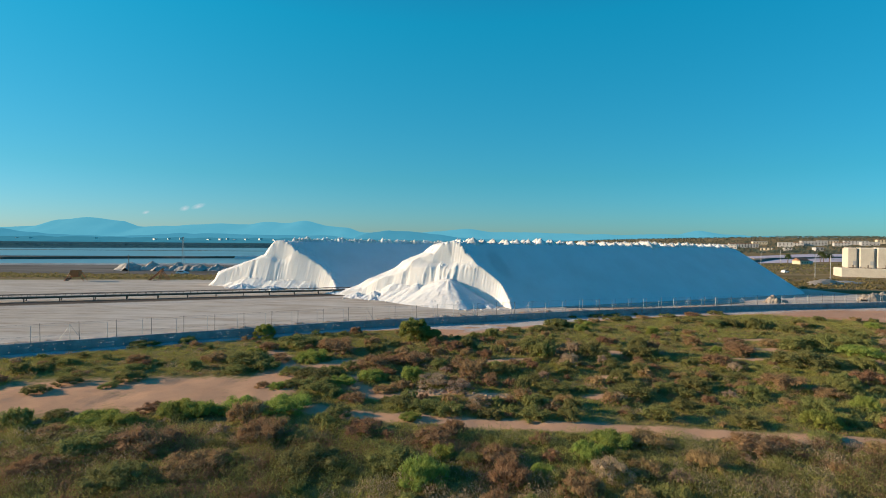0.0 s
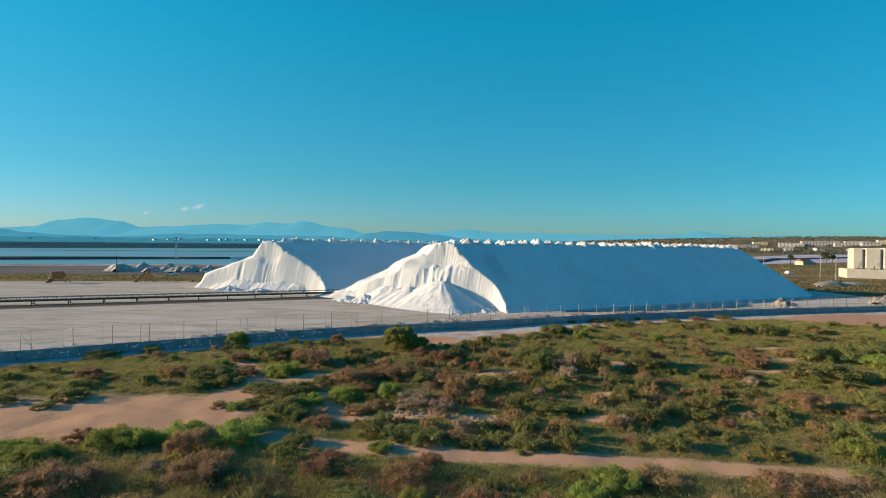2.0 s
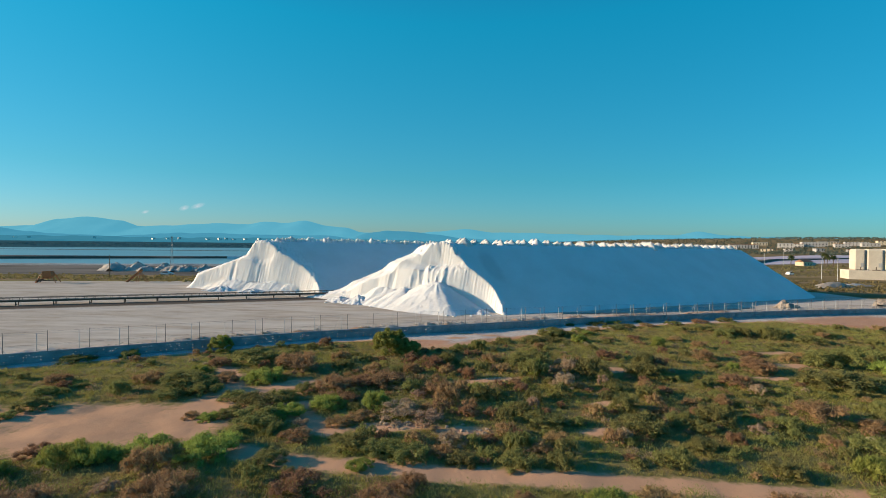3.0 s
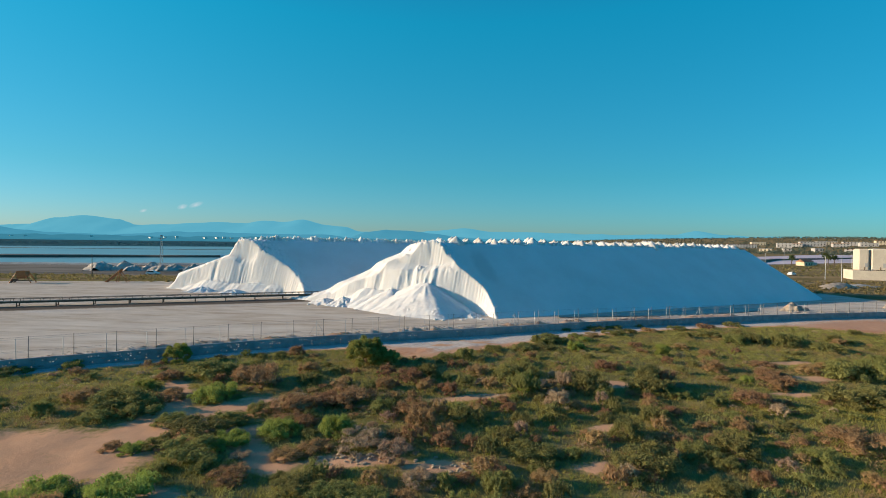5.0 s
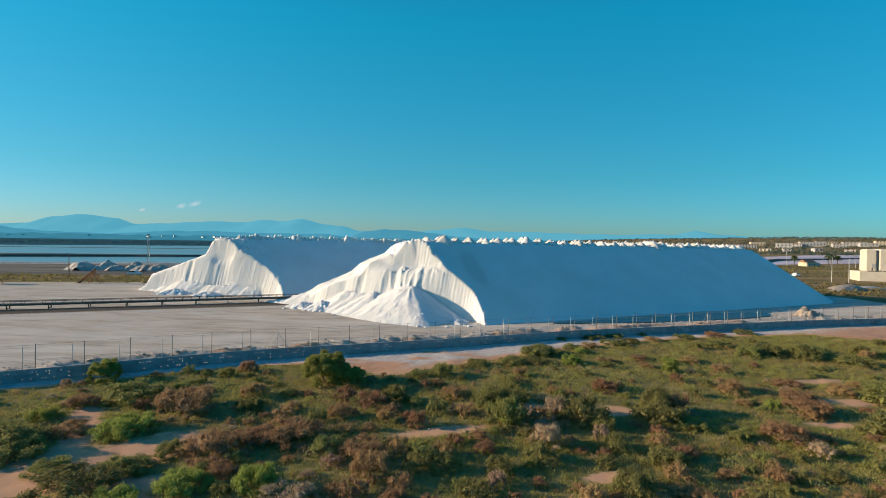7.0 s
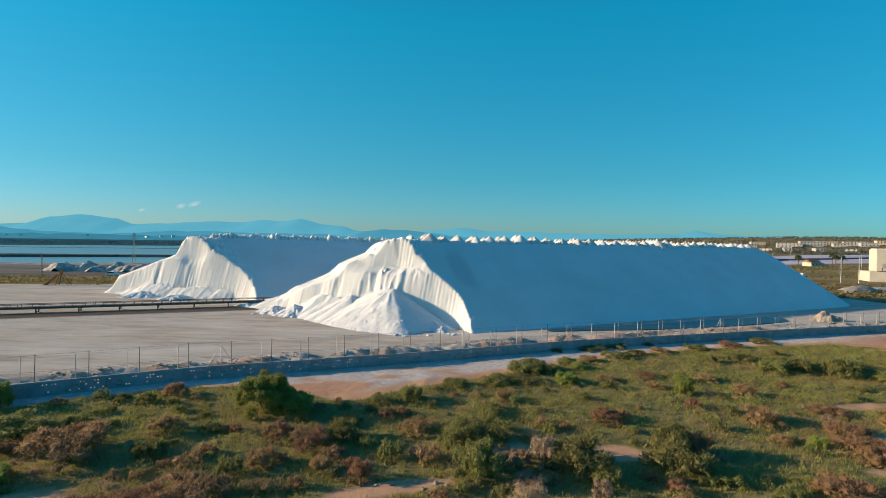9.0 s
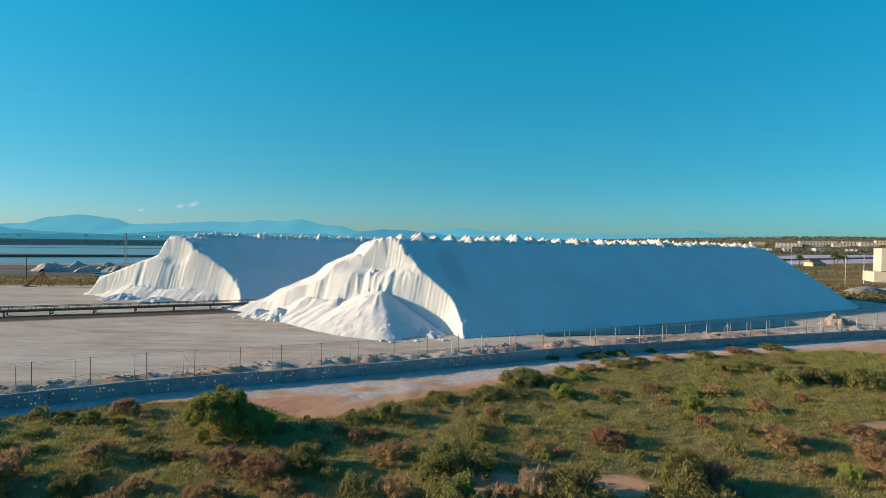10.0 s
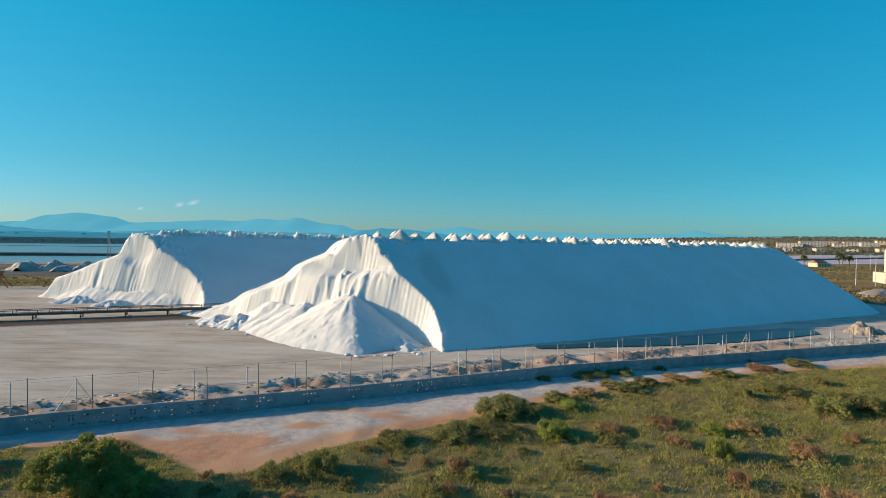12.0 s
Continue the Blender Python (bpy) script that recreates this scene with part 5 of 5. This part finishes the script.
def stem_mesh(seed):
    """One forked stem from the ground into the crown."""
    r = random.Random(seed)
    bm = bmesh.new()
    a = r.uniform(0, 6.283)
    pts = [(0, 0, -0.05)] + [(math.cos(a) * t * 0.3, math.sin(a) * t * 0.3, 0.08 + t * 0.22) for t in (0.3, 0.65, 1.0)]
    rings = []
    for k, (x, y, z) in enumerate(pts):
        rad = 0.016 - 0.0038 * k
        rings.append([bm.verts.new((x + rad * math.cos(j * 1.2566), y + rad * math.sin(j * 1.2566), z)) for j in range(5)])
    for lo, hi in zip(rings[:-1], rings[1:]):
        for j in range(5):
            bm.faces.new((lo[j], lo[(j + 1) % 5], hi[(j + 1) % 5], hi[j]))
    bm.faces.new(rings[-1])
    return from_bm("stem", bm, M_TRUNK)


KINDS = {
    "tree": ("tree_bush", "tree", M_LEAF_TREE, 20000, "tall dense dark green bush with bright leaf tips", "bush"),
    "green": ("green_bush", "spread", M_LEAF_GREEN, 4800, "bright green feathery bush beside the sandy track", "bush"),
    "olive": ("saltbush", "round", M_LEAF_OLIVE, 3700, "rounded olive green saltbush on dry ground", "shrub"),
    "brown": ("brown_shrub", "twiggy", M_LEAF_BROWN, 3700, "reddish brown twiggy shrub in rough grass", "shrub"),
    "dry": ("dry_shrub", "twiggy", M_LEAF_DRY, 3000, "grey-pink leafless dry shrub", "shrub"),
}
SHRUBS = {}
for kn, (nm, style, mat, count, label, cat) in KINDS.items():
    SHRUBS[kn] = [(crown_mesh(hash_ * 7 + 3, style, mat, count), stem_mesh(hash_)) for hash_ in range({"tree": 3, "green": 3, "olive": 5, "brown": 5, "dry": 3}[kn])]


def shrub(kind, x, y, wide, high, r):
    nm, style, _, _, label, cat = KINDS[kind]
    up = high / CROWN_HIGH[style]
    k = r.randrange(len(SHRUBS[kind]))
    crown, stem = SHRUBS[kind][k]
    root = empty(nm, pose(x, y, float(ground_z(x, y)) - 0.04, 0, 0, r.uniform(0, 360)) @ Matrix.Diagonal((wide, wide * r.uniform(0.85, 1.15), up, 1)), label, cat, "shrubs of the scrubland")
    part("crown", crown, root)
    for turn in (0, 130, 235):
        part("stem", stem, root, m=pose(0, 0, 0, 0, 0, turn))


TREES = [(-20.4, 53.6, 2.3, 1.6), (-3.3, 54.3, 3.6, 2.15), (10.1, 46.3, 1.6, 1.4), (-1.6, 53.9, 2.4, 1.25)]
GREENS = [(-20.6, 27.5, 2.6, 0.77), (-18.8, 27.4, 2.3, 0.6), (-16.5, 29.6, 2.6, 0.93), (-15.3, 29.6, 1.8, 0.85), (-13.6, 30.4, 2.7, 0.7), (-10.2, 30.5, 3.1, 0.81), (-1.9, 29.2, 1.4, 0.36), (43.8, 48.9, 3.5, 0.91), (9.2, 25.7, 2.4, 0.8), (29.2, 32.1, 1.5, 0.96), (26.5, 59, 1.3, 0.98), (29.2, 49.9, 1.1, 0.73)]
OLIVES_A = [(-34.4, 38.3, 1.7, 0.96), (-24.9, 34.8, 1.3, 0.41), (-24.4, 36.5, 2.2, 0.57), (-29.1, 33.6, 1.8, 0.47), (-28.5, 35.6, 1.9, 0.49), 
          (-23.8, 29.1, 1.5, 0.4), (-25.1, 27.5, 1.3, 0.98), (-18.1, 23.8, 3.1, 0.81), (-14.8, 20.8, 2.9, 0.75), 
          (-2.8, 31.7, 2.3, 0.6)]
OLIVES_B = [(-1.1, 30.9, 1.8, 0.65), (0.3, 30.4, 2.2, 0.57), (3.1, 30.1, 1.6, 0.42), (5.8, 30, 2.1, 0.55), (8, 29.7, 1.4, 0.76), (-6.6, 29.6, 1.8, 0.47), (9.8, 46.1, 2.5, 1.5), (-2.5, 23.4, 2.8, 0.73),
          (-6.6, 22.6, 3.2, 0.83), (19.7, 46.8, 3.1, 1.5), (14.9, 47.3, 3.4, 1.4), (40.8, 67.5, 3.6, 0.95), (45.4, 67.3, 4.4, 1.1), (46.7, 62.9, 3.4, 1), (41.5, 51.8, 3.1, 1.8), (39.2, 51.7, 3.4, 1.5), (48.2, 54.5, 3.2, 1.1),
          (34.8, 44.6, 4.7, 1.2)]
OLIVES_C = [(13.8, 34.6, 3.3, 0.86), (17.4, 35.8, 2.3, 0.6), (22.1, 26.7, 1.9, 0.49), (8.6, 35.4, 2.5, 0.65), (2.7, 50, 1.9, 1.1), (9, 49.7, 2.4, 1.2), (10.5, 49.8, 2.5, 1.1), (3.8, 56.1, 1.7, 0.55),
          (5.9, 56.7, 1.8, 0.94), (9.2, 59.9, 2.1, 0.55), (12.5, 61.1, 2.4, 0.62), (15.7, 65.1, 3.4, 0.88), (18.3, 61.9, 2, 0.73), (43.4, 64.9, 2.9, 1.6), (20.4, 48.7, 2.1, 1.6), (21.5, 45.8, 1.6, 0.62)]
BROWNS_A = [(-18.8, 29.9, 1.6, 0.42), (-21.8, 26.3, 1.7, 0.44), (-15.5, 24.6, 3.5, 0.91), (-11.9, 22.4, 2.9, 0.75), (-10, 26.5, 3.1, 0.81), (-19.2, 21.6, 2.3, 0.74), (-4.6, 27.4, 2.3, 0.6), (0.9, 27.4, 1.3, 0.77),
          (1.8, 41.1, 2.4, 1), (-2.3, 43.4, 3.6, 0.94), (-4.5, 42.9, 2.6, 0.81), (3.1, 23.7, 2.5, 0.65), (-0.3, 26.1, 2.5, 0.65), (26.3, 44.5, 2.9, 0.97), (31.2, 49.2, 2.9, 1), (27, 37.2, 3.3, 0.98),
          (29.4, 35.2, 2.3, 0.68)]
BROWNS_B = [(35.5, 39, 2.3, 0.93), (11.4, 26.1, 2.5, 0.67), (16.7, 25.3, 2.7, 0.7), (18.7, 25.4, 2.1, 0.55), (10, 22.7, 1.9, 0.49), (-6.3, 32.7, 2, 0.52), (4.3, 45.5, 1.2, 0.9), (5.7, 53.8, 1.1, 0.64),
          (6.7, 51.3, 2.3, 0.73), (2.4, 46.4, 1.2, 0.7), (34.3, 55.5, 2.3, 0.6), (21.7, 48.6, 1.8, 1.4), (32.5, 51.8, 2.5, 0.65), (30.6, 48.1, 1.5, 0.75), (18.6, 53.3, 2.1, 0.88), (27.5, 50.5, 1.3, 0.49)]
DRYS = [(1.4, 35.1, 2.1, 0.83), (11.6, 42.8, 1.6, 1.2), (2.7, 32.6, 1.9, 0.49), (-0.5, 36.3, 2.6, 0.68), (13.2, 47.3, 1.7, 1.3), (12, 45.1, 1.8, 0.68)]
# the clearing and its bushes
CLEARING_OLIVE = [(-17.4, 39.4, 2.1, 0.56), (-15.5, 40.6, 2.8, 0.58), (-12.7, 39.0, 1.8, 0.46), (-10.3, 37.5, 3.0, 0.48), (-11.5, 35.9, 1.6, 0.57), (-9.0, 34.5, 2.9, 0.59), (-9.2, 39.5, 2.1, 0.75), (-17.4, 42.0, 3.9, 0.61), (-8.2, 41.3, 1.9, 0.6), (-14.9, 49.3, 4.1, 0.77)]
CLEARING_GREEN = [(-12.3, 43.8, 3.1, 0.87), (-8.0, 36.2, 2.2, 0.57), (-12.5, 35.2, 1.3, 0.47), (-5.7, 37.9, 2.3, 0.88)]
CLEARING_BROWN = [(-13.6, 35.4, 1.2, 0.4), (-3.1, 35.7, 1.8, 0.64), (-4.3, 35.0, 1.5, 0.46), (-4.7, 39.1, 1.8, 0.56), (-5.7, 41.3, 3.2, 0.8), (-15.3, 43.6, 2.1, 0.66), (-21.2, 43.0, 2.4, 0.53), (-17.6, 47.9, 2.0, 0.75), (-10.5, 47.0, 4.3, 1.08)]
CLEARING_DRY = [(-6.7, 34.7, 1.2, 0.4)]
# bushes along the edge of the sandy strip
FRINGE_OLIVE = [(15.3, 64.4, 2.1, 0.66), (17.2, 65.0, 2.2, 0.67), (20.0, 67.4, 2.1, 0.64), (25.7, 70.9, 2.6, 0.6), (28.4, 72.0, 2.2, 0.6), (36.2, 75.0, 2.6, 0.52), (46.1, 78.8, 2.8, 0.52), (38.1, 66.1, 2.6, 1.11), (40.4, 66.5, 2.6, 1.27), (14.6, 61.8, 2.9, 0.6), (38.0, 70.6, 3.0, 0.64)]
FRINGE_BROWN = [(22.5, 69.0, 2.0, 0.55), (31.5, 73.4, 2.4, 0.5), (41.1, 77.0, 2.6, 0.5), (30.2, 62.6, 2.0, 0.5), (25.5, 63.3, 2.0, 0.51), (22.0, 62.3, 2.3, 0.49)]
FRINGE_GREEN = [(18.3, 61.3, 1.9, 0.95), (28.0, 62.2, 1.3, 0.54)]
rs = random.Random(21)
placed = []
for kind, rows in (("tree", TREES), ("green", GREENS), ("olive", OLIVES_A), ("olive", OLIVES_B), ("olive", OLIVES_C), ("brown", BROWNS_A), ("brown", BROWNS_B), ("dry", DRYS), ("olive", CLEARING_OLIVE), ("green", CLEARING_GREEN), ("brown", CLEARING_BROWN), ("dry", CLEARING_DRY), ("olive", FRINGE_OLIVE), ("brown", FRINGE_BROWN), ("green", FRINGE_GREEN)):
    for x, y, wide, high in rows:
        shrub(kind, x, y, wide * 1.05, max(high, (0.31 if y < 55 else 0.2) * wide) * rs.uniform(0.95, 1.12), rs)
        placed.append((x, y, wide))


def open_ground(x, y, margin=0.0):
    """True where shrubs and grass may stand."""
    c = covers(np.array([x - margin, x, x + margin, x, x]), np.array([y, y, y, y - margin, y + margin]))
    return float(c[0].max()) < 0.45 and y < float(wall_y(x)) - 1.8


# the scattered remainder of the scrub, thinner towards the wall
tries = 0
while len(placed) < 330 and tries < 6000:
    tries += 1
    y = rs.uniform(17, 74)
    x = rs.uniform(-0.98, 1.05) * (y + 2) if y < 45 else rs.uniform(-45, 74)
    d = float(fbm(np.array(x * 0.09), np.array(y * 0.09), 3, 6))
    meadow = float(ellipse(np.array(x), np.array(y), 27, 58, 20, 10, 15))
    if d < 0.42 or meadow > 0.5 and rs.random() < 0.8 or not open_ground(x, y, 0.8):
        continue
    wide = rs.uniform(0.7, 2.3)
    if any(math.hypot(x - a, y - b) < 0.42 * (wide + c) for a, b, c in placed):
        continue
    kind = rs.choices(("olive", "brown", "dry", "green"), (0.46, 0.42, 0.07, 0.05))[0]
    shrub(kind, x, y, wide, wide * rs.uniform(0.36, 0.58), rs)
    placed.append((x, y, wide))
# low tufts of shrub crowd between the larger ones, brown ones thickest in the middle of the scrub
SMALL = {kn: [(crown_mesh(80 + 9 * k, KINDS[kn][1], KINDS[kn][2], 1300), SHRUBS[kn][0][1]) for k in range(3)] for kn in ("olive", "brown", "dry")}
tries = 0
tufts = []
while len(tufts) < 390 and tries < 14000:
    tries += 1
    y = rs.uniform(16, 62)
    x = rs.uniform(-0.95, 1.0) * (y + 2) if y < 45 else rs.uniform(-42, 60)
    heart = float(ellipse(np.array(x), np.array(y), 5.0, 40, 13, 9, 0))
    if rs.random() > 0.3 + 0.8 * max(heart, 0) or not open_ground(x, y, 0.3):
        continue
    wide = rs.uniform(0.5, 1.25) if heart < 0.4 else rs.uniform(0.7, 1.8)
    if any(math.hypot(x - a, y - b) < 0.36 * (wide + c) for a, b, c in placed + tufts):
        continue
    kind = rs.choices(("olive", "brown", "dry"), (0.28, 0.62, 0.1) if heart > 0.4 else (0.58, 0.34, 0.08))[0]
    big, SHRUBS[kind] = SHRUBS[kind], SMALL[kind]
    shrub(kind, x, y, wide, wide * rs.uniform(0.42, 0.7), rs)
    SHRUBS[kind] = big
    tufts.append((x, y, wide))
for x, y, wide, high in ((24.3, 73.9, 3.2, 0.5), (27.2, 75.0, 2.6, 0.5), (20.2, 72.6, 1.2, 0.4), (31.5, 76.6, 1.3, 0.45), (42, 80.4, 1.1, 0.5), (-31, 48.6, 3.0, 0.7), (-27.5, 50.4, 2.0, 0.7)):
    shrub("olive", x, y, wide, high, rs)


# ---- low growth ----
def field_points(r, count, y0, y1, thin):
    y = y0 + (y1 - y0) * r.uniform(0, 1, count) ** thin
    x = r.uniform(-1.02, 1.08, count) * (y + 3)
    x = np.where(y > 46, r.uniform(-48, 84, count), x)
    c = covers(x, y)
    ok = (c[0] + 0.35 * (fbm(x * 1.2, y * 1.2, 2, 12) - 0.5) < 0.40) & (y < wall_y(x) - 1.6) & (x < 90)
    return x[ok], y[ok]


def build_grass(name, count, y0, y1, thin, blades, tall, wide, seed):
    r = np.random.default_rng(seed)
    x, y = field_points(r, count, y0, y1, thin)
    n = len(x)
    lush = fbm(x * 0.15, y * 0.15, 3, 14)
    bx = np.repeat(x, blades) + r.normal(0, 0.14, n * blades)
    by = np.repeat(y, blades) + r.normal(0, 0.10, n * blades)
    h = np.repeat(tall * (0.5 + lush) * r.uniform(0.5, 1.3, n), blades) * r.uniform(0.5, 1.2, n * blades)
    a = r.uniform(0, 6.283, n * blades)
    lean = r.uniform(0.2, 1.3, n * blades)
    z = ground_z(bx, by)
    w = wide * r.uniform(0.6, 1.4, n * blades)
    ca, sa = np.cos(a), np.sin(a)
    tipx, tipy = bx + np.cos(a * 3.1) * h * lean, by + np.sin(a * 3.1) * h * lean
    v = np.stack([np.stack([bx - ca * w, by - sa * w, z - 0.02], 1), np.stack([bx + ca * w, by + sa * w, z - 0.02], 1), np.stack([tipx, tipy, z + h], 1)], 1).reshape(-1, 3)
    me = fast_mesh(name, v, np.arange(len(v)).reshape(-1, 3), 3, M_GRASS)
    tagged(new(name, me), "rough green and straw-coloured grass over the scrubland", "grass", kind="stuff")


build_grass("grass", 58000, 15, 44, 0.9, 6, 0.16, 0.018, 1)
build_grass("grass", 100000, 42, 92, 1.0, 5, 0.19, 0.022, 2)


def build_herbs(name, count, mat, seed, label, s0, s1, per, sel, y0=15, y1=88):
    r = np.random.default_rng(seed)
    x, y = field_points(r, count, y0, y1, 0.95)
    keep = fbm(x * 0.12, y * 0.12, 3, seed) > sel
    x, y = x[keep], y[keep]
    n = len(x)
    s = r.uniform(s0, s1, n)
    d = r.normal(size=(n * per, 3))
    d /= np.linalg.norm(d, axis=1, keepdims=True)
    d[:, 2] = np.abs(d[:, 2])
    S = np.repeat(s, per)[:, None]
    p = np.stack([np.repeat(x, per), np.repeat(y, per), np.repeat(ground_z(x, y), per)], 1) + d * S * np.array([1, 1, 0.9]) * r.uniform(0.6, 1.05, (n * per, 1))
    v = leaf_corners(r, p, d, r.uniform(0.05, 0.10, (n * per, 1)), 0.4, 0.9)
    me = fast_mesh(name, v, np.arange(len(v)).reshape(-1, 3), 3, mat)
    tagged(new(name, me), label, "low plants", kind="stuff")


build_herbs("undergrowth", 1200, M_HERB, 36, "olive cushions of low shrub crowded together", 0.32, 0.75, 170, 0.45)
build_herbs("undergrowth", 950, M_LEAF_BROWN, 37, "brown cushions of low shrub crowded together", 0.32, 0.7, 160, 0.48)
build_herbs("undergrowth", 500, M_LEAF_DRY, 38, "grey dry cushions of low shrub", 0.3, 0.65, 140, 0.5)
build_herbs("undergrowth", 800, M_LEAF_DARK, 41, "grey-green feathery shrubs crowded in the near scrub", 0.5, 1.0, 220, 0.38, 13, 27)
build_herbs("undergrowth", 700, M_LEAF_RUST, 42, "brown feathery shrubs crowded in the near scrub", 0.5, 1.0, 210, 0.42, 13, 27)
build_herbs("undergrowth", 350, M_LEAF_DRY, 43, "pale dry feathery shrubs in the near scrub", 0.5, 0.9, 260, 0.42, 13, 26)
build_herbs("low_herbs", 4500, M_HERB, 31, "low olive green salt plants among the grass", 0.16, 0.48, 44, 0.44)
build_herbs("low_herbs", 3500, M_LEAF_BROWN, 32, "low reddish brown plants among the grass", 0.16, 0.45, 44, 0.47)
build_herbs("low_herbs", 2600, M_LEAF_GREEN, 33, "low fresh green plants among the grass", 0.15, 0.38, 40, 0.50)


# ---- stones ----
def stone_mesh(seed):
    r = random.Random(seed)
    bm = bmesh.new()
    bmesh.ops.create_icosphere(bm, subdivisions=2, radius=0.5)
    for v in bm.verts:
        k = noise.noise(v.co * 2.3 + Vector((seed * 3.1, 0, 0)))
        v.co *= 1 + 0.5 * k
        v.co.z *= 0.6
        v.co.x *= 1.3
    return from_bm("stone", bm, M_STONE)


STONES = [stone_mesh(k) for k in range(4)]


def stone(x, y, s, r):
    ob = tagged(new("stone", STONES[r.randrange(4)]), "pale broken stone lying on bare ground", "stone", "stones in the scrub")
    ob.matrix_basis = pose(x, y, float(ground_z(x, y)) + 0.12 * s, 0, 0, r.uniform(0, 360)) @ Matrix.Diagonal((s, s, s, 1))


rt = random.Random(5)
for k in range(40):
    stone(rt.gauss(-0.8, 1.2), rt.gauss(34.9, 0.45), rt.uniform(0.08, 0.26), rt)
for k in range(18):
    stone(rt.gauss(3.6, 1.2), rt.gauss(34.0, 0.4), rt.uniform(0.08, 0.3), rt)
for k in range(10):
    stone(rt.gauss(7, 1.5), rt.gauss(45.0, 0.3), rt.uniform(0.1, 0.25), rt)
stone(27.5, 33.6, 0.6, rt)
LUMPS = []
for k in range(3):
    me = stone_mesh(20 + k)
    me.materials.clear()
    me.materials.append(M_SALT)
    LUMPS.append(me)
for k in range(60):
    w = rt.uniform(-1, 24)
    s = -0.05 * min(w, 13) ** 2 - 0.8 * max(w - 13, 0) - rt.uniform(0.5, 9.0)
    x, y = 11.7 + s * AX - w * AY, 81.7 + s * AY + w * AX
    ob = tagged(new("salt_lump", LUMPS[k % 3]), "loose lump of white salt at the heap's foot", "salt lump", "lumps by the heap")
    ob.matrix_basis = pose(x, y, float(ground_z(x, y)) + 0.05, 0, 0, rt.uniform(0, 360)) @ Matrix.Diagonal((*[rt.uniform(0.15, 0.5)] * 3, 1))


# ---- rubble between the wall and the yard ----
def build_rubble(name, count, mat, seed, label, near, far_, s0, s1):
    """Uneven crusts and clods strewn behind the wall, as one mesh."""
    r = np.random.default_rng(seed)
    x = r.uniform(-60, 92, count)
    gap = r.uniform(near, far_, count)
    y = wall_y(x) + gap
    keep = fbm(x * 0.35, y * 0.5, 3, seed) > 0.47
    x, y = x[keep], y[keep]
    n = len(x)
    s = r.uniform(s0, s1, n) * r.uniform(0.5, 1.3, n)
    c = np.stack([x, y, ground_z(x, y)], 1)
    base = np.array([(1, 0, 0), (0, 1, 0), (-1, 0, 0), (0, -1, 0), (0, 0, 0.9), (0.6, 0.6, 0.35), (-0.6, 0.6, 0.35), (-0.6, -0.6, 0.35), (0.6, -0.6, 0.35)])
    v = c[:, None, :] + base[None] * s[:, None, None] * r.uniform(0.55, 1.4, (n, 9, 3)) * np.array([1.7, 1, 0.45])
    tri = np.array([(0, 5, 8), (1, 6, 5), (2, 7, 6), (3, 8, 7), (0, 1, 5), (1, 2, 6), (2, 3, 7), (3, 0, 8), (4, 5, 6), (4, 6, 7), (4, 7, 8), (4, 8, 5)])
    f = (np.arange(n)[:, None, None] * 9 + tri[None]).reshape(-1, 3)
    tagged(new(name, fast_mesh(name, v.reshape(-1, 3), f, 3, mat)), label, "rubble", kind="stuff")


build_rubble("salt_crust", 7000, M_SALT_OLD, 51, "broken grey-white salt crust behind the wall", 0.5, 7.0, 0.05, 0.16)
build_rubble("clods", 9000, M_DEBRIS, 52, "brown clods and rubble behind the wall", 0.4, 5.5, 0.04, 0.13)
